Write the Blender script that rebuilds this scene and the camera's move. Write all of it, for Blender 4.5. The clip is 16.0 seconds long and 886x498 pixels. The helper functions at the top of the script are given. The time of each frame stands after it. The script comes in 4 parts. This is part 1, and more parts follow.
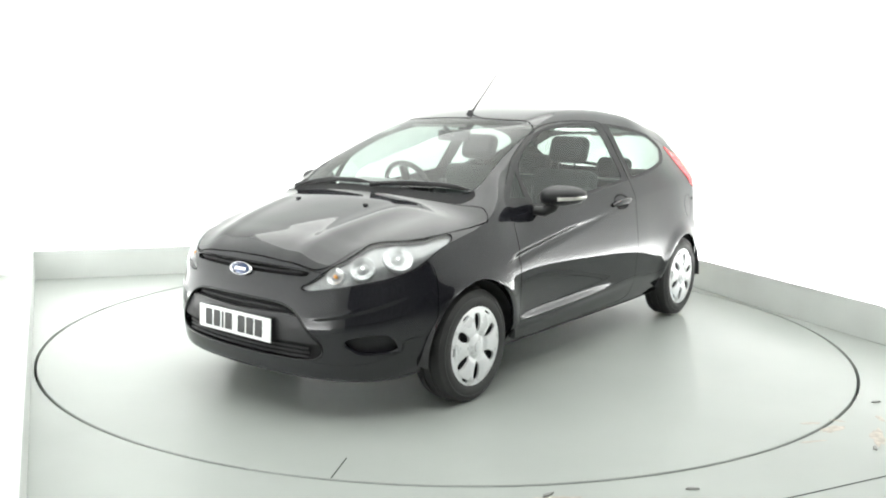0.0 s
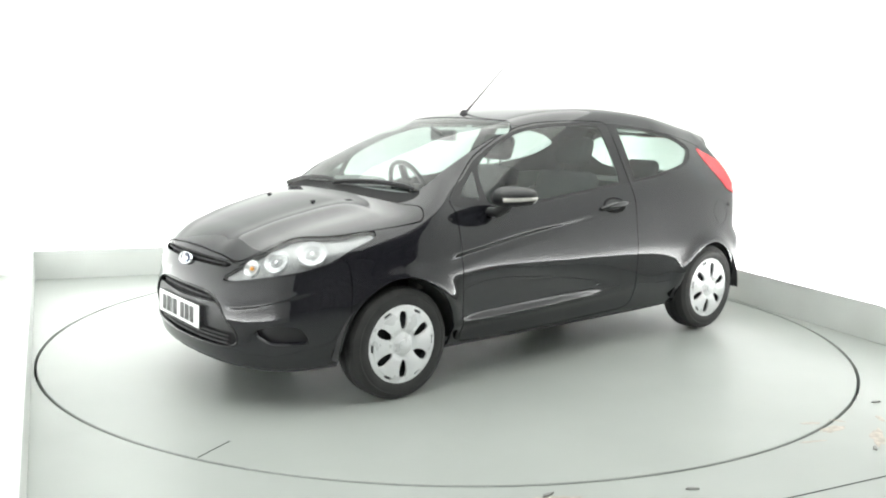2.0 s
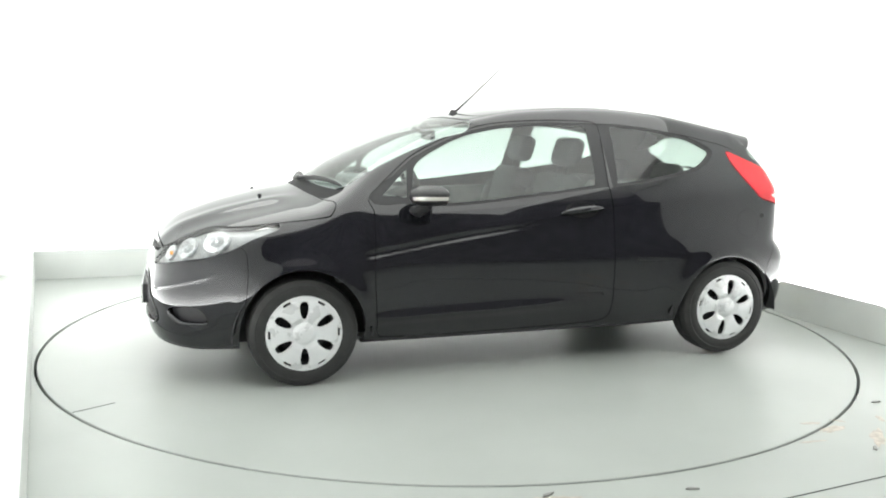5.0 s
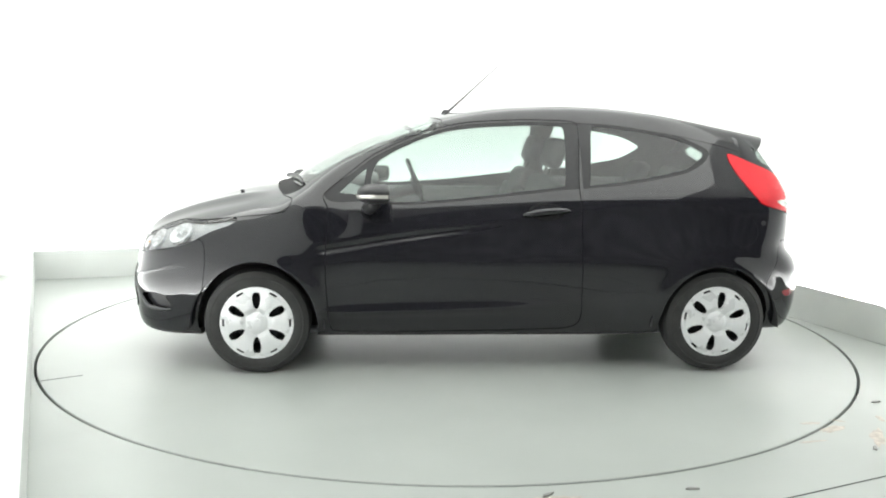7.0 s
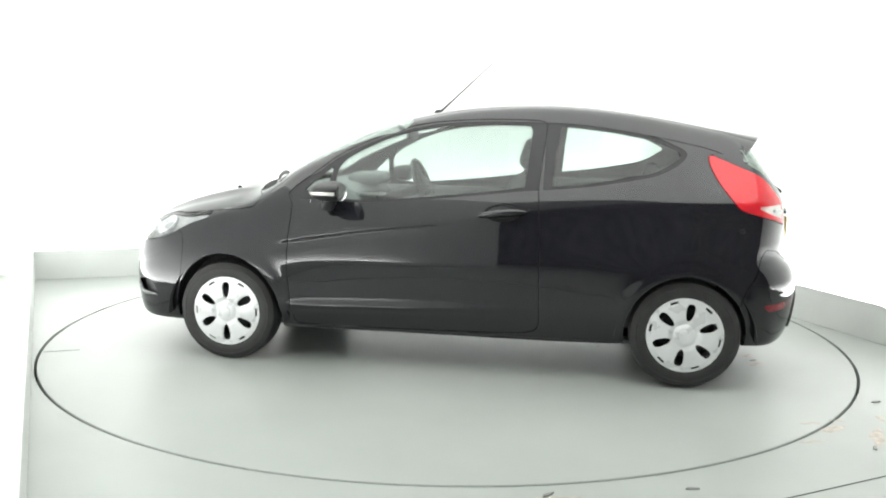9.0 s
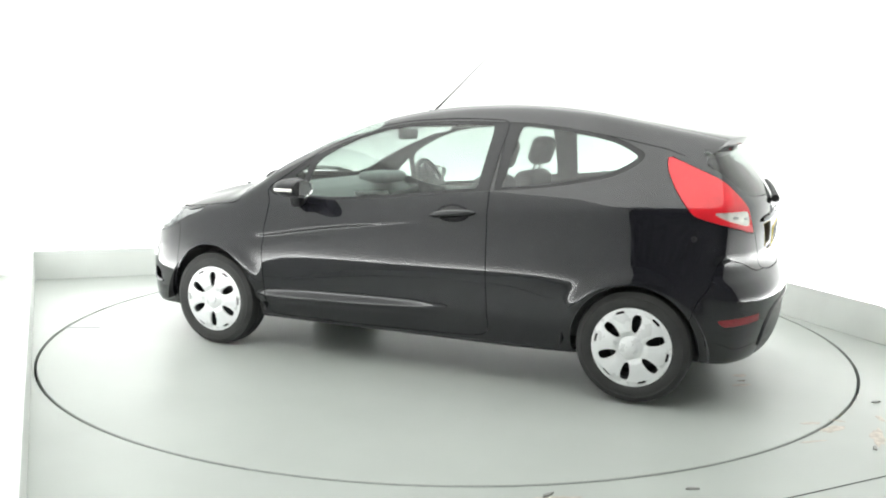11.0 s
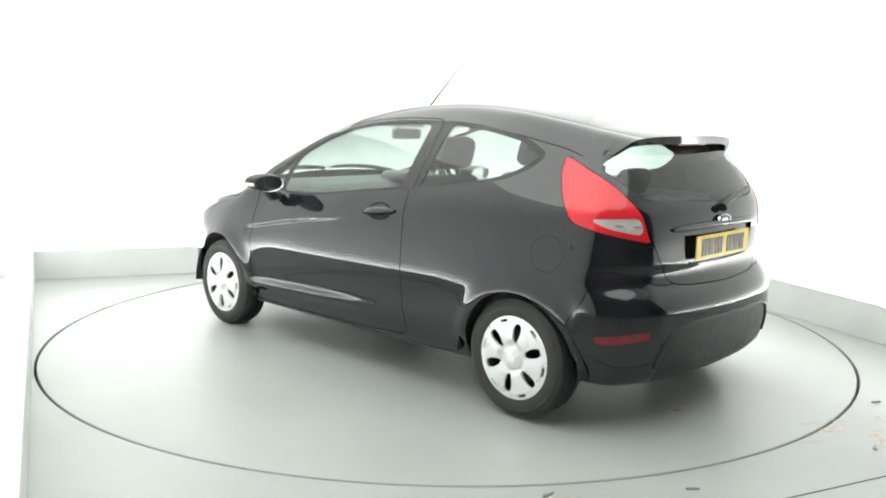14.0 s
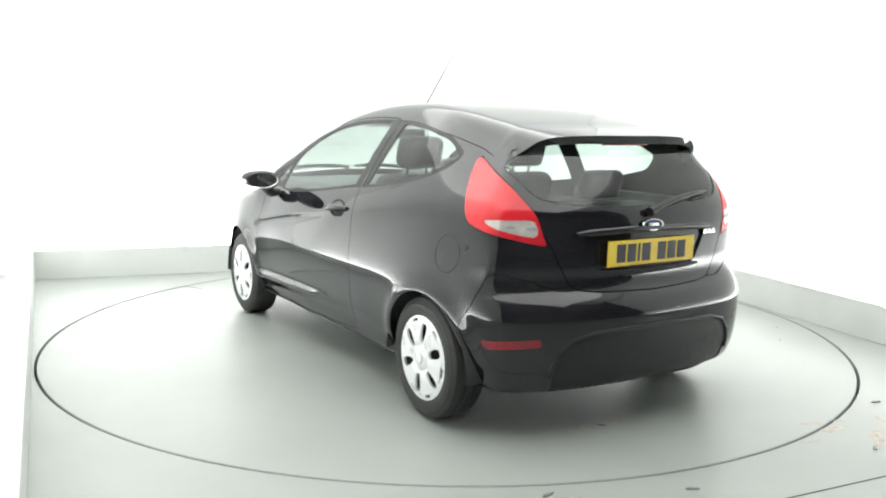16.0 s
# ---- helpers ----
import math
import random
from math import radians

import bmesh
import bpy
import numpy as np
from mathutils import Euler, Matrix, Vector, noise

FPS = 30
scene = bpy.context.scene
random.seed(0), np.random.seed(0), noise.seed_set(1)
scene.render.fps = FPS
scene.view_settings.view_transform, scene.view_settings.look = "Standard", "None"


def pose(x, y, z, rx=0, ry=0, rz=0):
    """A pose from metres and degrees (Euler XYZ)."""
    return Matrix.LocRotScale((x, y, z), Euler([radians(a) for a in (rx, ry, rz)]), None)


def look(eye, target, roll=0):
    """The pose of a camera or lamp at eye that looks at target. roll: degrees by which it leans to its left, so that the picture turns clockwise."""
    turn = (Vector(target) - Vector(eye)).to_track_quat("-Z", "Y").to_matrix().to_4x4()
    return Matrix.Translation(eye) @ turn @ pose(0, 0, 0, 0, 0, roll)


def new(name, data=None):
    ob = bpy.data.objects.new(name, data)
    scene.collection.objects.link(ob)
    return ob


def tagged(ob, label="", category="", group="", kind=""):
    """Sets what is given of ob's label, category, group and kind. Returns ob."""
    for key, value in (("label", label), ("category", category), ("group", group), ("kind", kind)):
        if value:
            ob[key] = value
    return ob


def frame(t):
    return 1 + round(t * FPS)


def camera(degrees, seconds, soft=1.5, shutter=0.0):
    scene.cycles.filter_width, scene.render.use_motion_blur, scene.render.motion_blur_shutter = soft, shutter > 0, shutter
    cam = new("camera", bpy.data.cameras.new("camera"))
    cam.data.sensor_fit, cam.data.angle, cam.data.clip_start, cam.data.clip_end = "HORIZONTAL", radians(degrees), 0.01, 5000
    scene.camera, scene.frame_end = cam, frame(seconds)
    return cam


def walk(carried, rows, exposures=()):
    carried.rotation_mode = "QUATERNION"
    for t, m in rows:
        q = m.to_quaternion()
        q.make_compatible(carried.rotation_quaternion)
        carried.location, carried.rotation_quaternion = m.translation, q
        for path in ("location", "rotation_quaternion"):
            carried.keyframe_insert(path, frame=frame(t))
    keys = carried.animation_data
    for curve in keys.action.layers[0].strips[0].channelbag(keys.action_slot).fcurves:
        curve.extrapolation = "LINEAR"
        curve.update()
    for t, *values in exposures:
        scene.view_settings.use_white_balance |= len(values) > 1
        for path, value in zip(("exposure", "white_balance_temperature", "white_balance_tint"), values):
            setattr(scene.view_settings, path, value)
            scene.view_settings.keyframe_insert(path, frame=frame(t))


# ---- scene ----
CAR_X, CAR_Y = -0.163, 0.190        # the car's middle, off the turntable's axis
TURN_0, TURN_RATE = 232.27, -6.876  # heading at the start and degrees a second
TABLE_R = 2.448


def turn(t):
    return TURN_0 + TURN_RATE * t


EYE = Vector((0, -5.439, 1.349))
PITCH, YAW, ROLL = radians(8.603), radians(-0.334), 0.947
way = Vector((math.sin(YAW) * math.cos(PITCH), math.cos(YAW) * math.cos(PITCH), -math.sin(PITCH)))
cam = camera(55.46, 16.0, soft=2.0)
view = look(EYE, EYE + way, ROLL)
walk(cam, [(0, view), (16, view)])

# ---- world and lights ----
world = bpy.data.worlds.new("studio_dark")
scene.world = world
world.use_nodes = True
world.node_tree.nodes["Background"].inputs[0].default_value = (0.9, 0.95, 1.0, 1)
world.node_tree.nodes["Background"].inputs[1].default_value = 0.12
scene.view_settings.exposure = 0.0


def area_lamp(name, eye, target, sx, sy, watts, color=(1, 1, 1)):
    d = bpy.data.lights.new(name, "AREA")
    d.shape, d.size, d.size_y, d.energy, d.color = "RECTANGLE", sx, sy, watts, color
    ob = new(name, d)
    ob.matrix_basis = look(eye, target)
    tagged(ob, "large white studio softbox hung under the ceiling", "studio lamp")
    return ob


CEILING_LIGHT = (0.975, 1.0, 0.96)
area_lamp("softbox", (-0.1, -0.9, 3.55), (-0.1, -0.8999, 0), 6.4, 6.6, 285, CEILING_LIGHT)
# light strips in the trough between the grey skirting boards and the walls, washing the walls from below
ROOM = pose(0, 0, 0, 0, 0, math.degrees(math.atan2(0.345, 0.939)))
LEFT_WALL = pose(-3.44, 1.39, 0, 0, 0, math.degrees(math.atan2(-4.01, 1.93)))


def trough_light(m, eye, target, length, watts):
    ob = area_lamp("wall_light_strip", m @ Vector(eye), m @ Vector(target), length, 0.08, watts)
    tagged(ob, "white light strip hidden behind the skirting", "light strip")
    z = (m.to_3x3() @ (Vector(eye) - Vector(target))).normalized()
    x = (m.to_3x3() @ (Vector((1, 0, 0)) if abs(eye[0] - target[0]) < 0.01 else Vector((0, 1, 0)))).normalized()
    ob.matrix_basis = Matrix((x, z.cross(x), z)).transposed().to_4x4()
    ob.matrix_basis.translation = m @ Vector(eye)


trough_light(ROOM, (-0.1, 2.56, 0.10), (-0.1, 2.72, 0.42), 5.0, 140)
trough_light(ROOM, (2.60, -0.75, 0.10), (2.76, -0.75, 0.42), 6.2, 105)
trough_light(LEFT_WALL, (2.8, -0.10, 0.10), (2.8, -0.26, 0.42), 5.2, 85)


# ---- materials ----
def material(name, color, rough=0.5, metal=0.0, coat=0.0, noise_scale=0.0, noise_amount=0.1, bump=0.0, bump_scale=60.0,
             rough_var=0.0, trans=0.0, ior=1.45, alpha=1.0):
    m = bpy.data.materials.new(name)
    m.use_nodes = True
    nt = m.node_tree
    b = nt.nodes["Principled BSDF"]
    b.inputs["Base Color"].default_value = (*color, 1)
    b.inputs["Roughness"].default_value = rough
    b.inputs["Metallic"].default_value = metal
    b.inputs["Coat Weight"].default_value = coat
    b.inputs["Coat Roughness"].default_value = 0.02
    b.inputs["Transmission Weight"].default_value = trans
    b.inputs["IOR"].default_value = ior
    b.inputs["Alpha"].default_value = alpha
    co = nt.nodes.new("ShaderNodeTexCoord")
    if noise_scale:
        n1 = nt.nodes.new("ShaderNodeTexNoise")
        n1.inputs["Scale"].default_value = noise_scale
        n1.inputs["Detail"].default_value = 6
        nt.links.new(co.outputs["Object"], n1.inputs["Vector"])
        mp = nt.nodes.new("ShaderNodeMapRange")
        mp.inputs[1].default_value, mp.inputs[2].default_value = 0.3, 0.7
        mp.inputs[3].default_value, mp.inputs[4].default_value = 1 - noise_amount, 1 + noise_amount
        nt.links.new(n1.outputs[0], mp.inputs[0])
        mx = nt.nodes.new("ShaderNodeVectorMath")
        mx.operation = "SCALE"
        mx.inputs[0].default_value = color
        nt.links.new(mp.outputs[0], mx.inputs["Scale"])
        nt.links.new(mx.outputs[0], b.inputs["Base Color"])
        if rough_var:
            mr = nt.nodes.new("ShaderNodeMapRange")
            mr.inputs[1].default_value, mr.inputs[2].default_value = 0.3, 0.7
            mr.inputs[3].default_value, mr.inputs[4].default_value = rough - rough_var, rough + rough_var
            nt.links.new(n1.outputs[0], mr.inputs[0])
            nt.links.new(mr.outputs[0], b.inputs["Roughness"])
    if bump:
        n2 = nt.nodes.new("ShaderNodeTexNoise")
        n2.inputs["Scale"].default_value = bump_scale
        n2.inputs["Detail"].default_value = 4
        nt.links.new(co.outputs["Object"], n2.inputs["Vector"])
        bp = nt.nodes.new("ShaderNodeBump")
        bp.inputs["Strength"].default_value = bump
        bp.inputs["Distance"].default_value = 0.002
        nt.links.new(n2.outputs[0], bp.inputs["Height"])
        nt.links.new(bp.outputs[0], b.inputs["Normal"])
    return m


def clear_glass(name, tint, gloss=0.06):
    """A thin pane: what lies behind shows through its tint, with a mirror-like skin."""
    m = bpy.data.materials.new(name)
    m.use_nodes = True
    nt = m.node_tree
    nt.nodes.remove(nt.nodes["Principled BSDF"])
    tr = nt.nodes.new("ShaderNodeBsdfTransparent")
    tr.inputs[0].default_value = (*tint, 1)
    gl = nt.nodes.new("ShaderNodeBsdfGlossy")
    gl.inputs["Roughness"].default_value = 0.02
    lw = nt.nodes.new("ShaderNodeLayerWeight")
    lw.inputs[0].default_value = 0.5
    pw = nt.nodes.new("ShaderNodeMath")
    pw.operation = "POWER"
    pw.inputs[1].default_value = 5.0
    nt.links.new(lw.outputs["Facing"], pw.inputs[0])
    ma = nt.nodes.new("ShaderNodeMath")
    ma.operation = "MULTIPLY_ADD"
    ma.inputs[1].default_value, ma.inputs[2].default_value = 1 - gloss, gloss
    nt.links.new(pw.outputs[0], ma.inputs[0])
    mx = nt.nodes.new("ShaderNodeMixShader")
    nt.links.new(ma.outputs[0], mx.inputs[0])
    nt.links.new(tr.outputs[0], mx.inputs[1])
    nt.links.new(gl.outputs[0], mx.inputs[2])
    nt.links.new(mx.outputs[0], nt.nodes["Material Output"].inputs[0])
    return m


PAINT = material("black_car_paint", (0.012, 0.012, 0.0155), 0.03, 0.0, 0.0, 3.0, 0.12, ior=1.62)
PLASTIC = material("black_plastic", (0.018, 0.018, 0.020), 0.45, 0, 0, 30, 0.2, 0.25, 350, 0.08)
GLOSS_BLACK = material("gloss_black_trim", (0.012, 0.012, 0.013), 0.1, 0, 0.0, 8, 0.1)
SHELL = material("dark_inner_shell", (0.05, 0.05, 0.052), 0.85, 0, 0, 15, 0.2)
CLOTH = material("charcoal_seat_cloth", (0.075, 0.078, 0.085), 0.9, 0, 0, 90, 0.35, 0.5, 500)
CABIN = material("grey_cabin_trim", (0.22, 0.225, 0.23), 0.6, 0, 0, 25, 0.2, 0.3, 400)
LINING = material("pale_roof_lining", (0.42, 0.42, 0.40), 0.95, 0, 0, 60, 0.1)
RUBBER = material("tyre_rubber", (0.034, 0.034, 0.034), 0.62, 0, 0, 12, 0.3, 0.4, 120, 0.12)
SILVER = material("silver_wheel_cover", (0.80, 0.81, 0.82), 0.3, 0.15, 0.3, 10, 0.05, 0.0, 60, 0.06)
STEEL = material("dark_steel", (0.05, 0.05, 0.055), 0.5, 0.7, 0, 20, 0.3)
CHROME = material("chrome", (0.85, 0.86, 0.88), 0.08, 1.0)
LAMP_BOWL = material("grey_lamp_bowl", (0.36, 0.365, 0.37), 0.3, 0.4, 0, 25, 0.2)
REFLECTOR = material("lamp_reflector", (0.60, 0.61, 0.62), 0.28, 0.6, 0, 45, 0.3)
RED_LENS = material("red_lamp_lens", (0.70, 0.022, 0.034), 0.14, 0, 0.3, 9, 0.10)
DARK_RED = material("dark_red_reflector", (0.22, 0.012, 0.02), 0.2, 0, 0.5, 80, 0.2)
MILKY = material("clear_lamp_lens", (0.72, 0.70, 0.66), 0.12, 0.3, 0.6, 30, 0.15)
AMBER = material("amber_bulb", (0.8, 0.35, 0.08), 0.2)
WHITE_PLATE = material("white_number_plate", (0.82, 0.83, 0.82), 0.3, 0, 0, 20, 0.04)
YELLOW_PLATE = material("yellow_number_plate", (0.80, 0.58, 0.03), 0.3, 0, 0, 20, 0.04)
INK = material("black_plate_ink", (0.015, 0.015, 0.015), 0.4)
BADGE = material("dark_oval_badge", (0.03, 0.05, 0.12), 0.2, 0.2, 0.6)
GLASS = clear_glass("window_glass", (0.64, 0.715, 0.68), 0.07)
LAMP_GLASS = clear_glass("headlamp_glass", (0.94, 0.95, 0.95))
MIRROR = material("mirror_glass", (0.9, 0.9, 0.9), 0.02, 1.0)
FLOOR = material("pale_grey_floor_paint", (0.345, 0.368, 0.348), 0.34, 0, 0, 1.3, 0.05, 0.05, 9, 0.0, ior=1.36)
CEILING = material("white_booth_ceiling", (0.78, 0.78, 0.77), 0.9, 0, 0, 1.5, 0.08)
GRILLE = material("deep_black_grille", (0.008, 0.008, 0.009), 0.8, 0, 0, 40, 0.2)
WALL = material("white_studio_wall", (0.80, 0.81, 0.80), 0.75, 0, 0, 0.8, 0.02, 0.1, 25)
SKIRT = material("grey_painted_skirting", (0.62, 0.64, 0.62), 0.45, 0, 0, 2.5, 0.05, 0.1, 12)
DARK_WALL = material("dark_studio_curtain", (0.42, 0.42, 0.43), 0.95, 0, 0, 4, 0.3)
SCUFF = material("brown_floor_scuff", (0.20, 0.17, 0.14), 0.7, 0, 0, 40, 0.4)
SEAM = material("dark_gap", (0.02, 0.025, 0.02), 0.9)


# ---- mesh helpers ----
def mesh_object(name, verts, faces, mat, parent=None, label="", normals=None, smooth=True):
    me = bpy.data.meshes.new(name)
    me.from_pydata([tuple(v) for v in verts], [], faces)
    me.materials.append(mat)
    if smooth:
        me.polygons.foreach_set("use_smooth", [True] * len(me.polygons))
    me.update()
    if normals is not None:
        me.normals_split_custom_set_from_vertices([tuple(n) for n in normals])
    ob = new(name, me)
    if parent is not None:
        ob.parent = parent
    return tagged(ob, label)


def part(name, bm, mat, parent=None, label="", smooth=True):
    bmesh.ops.recalc_face_normals(bm, faces=bm.faces)
    me = bpy.data.meshes.new(name)
    bm.to_mesh(me)
    bm.free()
    me.materials.append(mat)
    if smooth:
        me.polygons.foreach_set("use_smooth", [True] * len(me.polygons))
        me.set_sharp_from_angle(angle=radians(35))
    ob = new(name, me)
    if parent is not None:
        ob.parent = parent
    return tagged(ob, label)


def box(x0, x1, y0, y1, z0, z1, bevel=0.0, m=None, segments=2):
    bm = bmesh.new()
    bmesh.ops.create_cube(bm, size=1, matrix=Matrix.Translation(((x0 + x1) / 2, (y0 + y1) / 2, (z0 + z1) / 2))
                          @ Matrix.Diagonal((x1 - x0, y1 - y0, z1 - z0, 1)))
    if bevel:
        bmesh.ops.bevel(bm, geom=bm.edges[:], offset=bevel, segments=segments, profile=0.5, affect="EDGES")
    if m is not None:
        bm.transform(m)
    return bm


def join(*bms):
    out = bmesh.new()
    for b in bms:
        me = bpy.data.meshes.new("tmp")
        b.to_mesh(me)
        b.free()
        out.from_mesh(me)
        bpy.data.meshes.remove(me)
    return out


def tube(points, radii, n=10, flat=1.0):
    """A round bar through the points, capped."""
    pts = [Vector(p) for p in points]
    if not hasattr(radii, "__len__"):
        radii = [radii] * len(pts)
    bm = bmesh.new()
    rings = []
    for i, p in enumerate(pts):
        d = (pts[min(i + 1, len(pts) - 1)] - pts[max(i - 1, 0)]).normalized()
        a = d.cross(Vector((0, 0, 1)))
        a = a.normalized() if a.length > 1e-3 else Vector((1, 0, 0))
        b = a.cross(d)
        rings.append([bm.verts.new(p + radii[i] * (math.cos(k * 2 * math.pi / n) * a + flat * math.sin(k * 2 * math.pi / n) * b))
                      for k in range(n)])
    for r0, r1 in zip(rings, rings[1:]):
        for k in range(n):
            bm.faces.new((r0[k], r0[(k + 1) % n], r1[(k + 1) % n], r1[k]))
    bm.faces.new(rings[0][::-1])
    bm.faces.new(rings[-1])
    return bm


def lathe(profile, n=64, arc=2 * math.pi):
    """Turn (radius, height) about the y axis; height runs along +y."""
    bm = bmesh.new()
    full = abs(arc - 2 * math.pi) < 1e-6
    count = n if full else n + 1
    rings = [[bm.verts.new((r * math.cos(arc * k / n), h, r * math.sin(arc * k / n))) for k in range(count)] for r, h in profile]
    for r0, r1 in zip(rings, rings[1:]):
        for k in range(n):
            bm.faces.new((r0[k], r0[(k + 1) % count], r1[(k + 1) % count], r1[k]))
    bmesh.ops.remove_doubles(bm, verts=bm.verts, dist=1e-6)
    return bm


def slab(outline, y0, y1, bevel=0.0):
    """A plate: the outline of (x, z) points, from y0 to y1."""
    bm = bmesh.new()
    vs = [bm.verts.new((x, y0, z)) for x, z in outline]
    f = bm.faces.new(vs)
    ext = bmesh.ops.extrude_face_region(bm, geom=[f])
    bmesh.ops.translate(bm, verts=[v for v in ext["geom"] if isinstance(v, bmesh.types.BMVert)], vec=(0, y1 - y0, 0))
    if bevel:
        bmesh.ops.bevel(bm, geom=bm.edges[:], offset=bevel, segments=2, profile=0.5, affect="EDGES")
    return bm


# ---- the studio ----

SEAM_TURN = 27.6
# room axes: A runs along the back wall to its right-hand end, B from the room towards the back wall
LEFT, RIGHT, BACK, OPEN, HIGH = -2.54, 2.51, 2.47, -4.1, 3.6


def set_piece(name, bm, mat, label, category, m=ROOM, smooth=False):
    ob = part(name, bm, mat, None, label, smooth)
    ob.matrix_basis = m
    return tagged(ob, "", category, "", "structure")


def ring_floor():
    """The floor round the turntable, with a round hole."""
    bm = bmesh.new()
    n = 128
    inner, outer, low = [], [], []
    for k in range(n):
        a = 2 * math.pi * k / n
        c, s = math.cos(a), math.sin(a)
        r = TABLE_R + 0.015
        inner.append(bm.verts.new((r * c, r * s, 0)))
        low.append(bm.verts.new(((r + 0.004) * c, (r + 0.004) * s, -0.12)))
        q = 9.0 / max(abs(c), abs(s))
        outer.append(bm.verts.new((q * c, q * s, 0)))
    for k in range(n):
        j = (k + 1) % n
        bm.faces.new((inner[k], inner[j], outer[j], outer[k]))
        bm.faces.new((low[k], low[j], inner[j], inner[k]))
    return bm


set_piece("floor", ring_floor(), FLOOR, "pale grey-green painted studio floor, lightly scuffed", "floor")
set_piece("floor_pit", box(-2.6, 2.6, -2.6, 2.6, -0.14, -0.12), SEAM, "dark pit under the turntable", "pit")
# the left wall stands a little askew; its base starts at the end of the back skirting
set_piece("wall_left", box(-1.2, 6.7, -0.37, -0.25, 0, HIGH), WALL, "plain white brightly lit studio wall", "wall", LEFT_WALL)
set_piece("baseboard_left", box(0.045, 6.2, 0.003, 0.025, 0.001, 0.243, 0.004), SKIRT, "grey painted skirting along the white wall", "skirting", LEFT_WALL)
set_piece("wall_back", box(-3.9, RIGHT + 0.37, BACK + 0.25, BACK + 0.37, 0, HIGH), WALL, "plain white brightly lit studio wall", "wall")
set_piece("wall_right", box(RIGHT + 0.25, RIGHT + 0.37, OPEN, BACK + 0.25, 0, HIGH), WALL, "plain white brightly lit studio wall", "wall")
set_piece("baseboard_back", box(-2.765, RIGHT - 0.015, BACK - 0.012, BACK + 0.010, 0.001, 0.243, 0.004), SKIRT,
          "grey painted skirting along the white wall", "skirting")
set_piece("baseboard_right", box(RIGHT - 0.012, RIGHT + 0.010, OPEN, BACK + 0.010, 0.001, 0.243, 0.004), SKIRT,
          "grey painted skirting along the white wall", "skirting")
set_piece("ceiling_booth", box(-4.4, RIGHT + 0.37, -4.6, BACK + 0.37, HIGH, HIGH + 0.1), CEILING, "plain white booth ceiling", "ceiling")
for name, b in (("wall_far_left", (-7.1, -7, -9, 6)), ("wall_far_right", (7, 7.1, -9, 6)), ("wall_far_back", (-7, 7, -9.1, -9)),
                ("wall_beyond", (-7, 7, 6, 6.1))):
    set_piece(name, box(*b, 0, 4.4), DARK_WALL, "dark unlit hall wall outside the booth", "wall")
set_piece("ceiling", box(-7.1, 7.1, -9.1, 6.1, 4.4, 4.5), DARK_WALL, "dark hall ceiling outside the booth", "ceiling")


def floor_mark(name, x, y, sx, sy, turn_deg, mat, label, h=0.004):
    """A thin uneven patch lying on the floor."""
    ob = part(name, patch(sx, sy, h, int(1000 * abs(x) + 77 * abs(y))), mat, None, label, False)
    ob.matrix_basis = pose(x, y, 0, 0, 0, turn_deg)
    return tagged(ob, "", "floor mark", "", "structure")


def patch(sx, sy, h, seed):
    bm = bmesh.new()
    rnd = random.Random(seed)
    n = 18
    ring = []
    for k in range(n):
        a = 2 * math.pi * k / n
        q = 1 + rnd.uniform(-0.3, 0.3)
        ring.append((sx * q * math.cos(a) / 2, sy * q * math.sin(a) / 2))
    top = [bm.verts.new((px * 0.9, py * 0.9, h)) for px, py in ring]
    low = [bm.verts.new((px, py, 0.0005)) for px, py in ring]
    bm.faces.new(top)
    for k in range(n):
        bm.faces.new((low[k], low[(k + 1) % n], top[(k + 1) % n], top[k]))
    return bm


BRACKET = material("dull_zinc", (0.26, 0.26, 0.25), 0.5, 0.3, 0, 30, 0.3)
FAINT = material("pale_brown_stain", (0.40, 0.36, 0.31), 0.5, 0, 0, 30, 0.25)
for x, y, a in ((2.148, -1.378, 20), (1.838, -1.996, 60), (0.933, -2.438, 5), (0.383, -2.515, 40), (1.98, -1.99, 10)):
    floor_mark("floor_bracket", x, y, 0.055, 0.016, a, BRACKET, "small dull metal floor bracket", 0.006)
for x, y, sx, sy, a in ((1.76, -1.77, 0.16, 0.05, 30), (1.69, -1.70, 0.10, 0.03, 10), (1.92, -1.86, 0.22, 0.06, 65), (0.42, -2.545, 0.22, 0.05, 5), (1.83, -1.66, 0.07, 0.02, -20),
                        (2.05, -1.62, 0.09, 0.03, 80), (1.60, -1.93, 0.12, 0.02, 15)):
    floor_mark("floor_stain", x, y, sx, sy, a, FAINT, "faint pale brown stain on the grey floor", 0.0012)
seam = part("floor_seam", box(-0.6, 0.6, -0.003, 0.003, 0.0003, 0.0014), SEAM, None, "thin dark joint in the painted floor", False)
seam.matrix_basis = pose(1.60, -2.348, 0, 0, 0, 24.8)
tagged(seam, "", "floor joint", "", "structure")


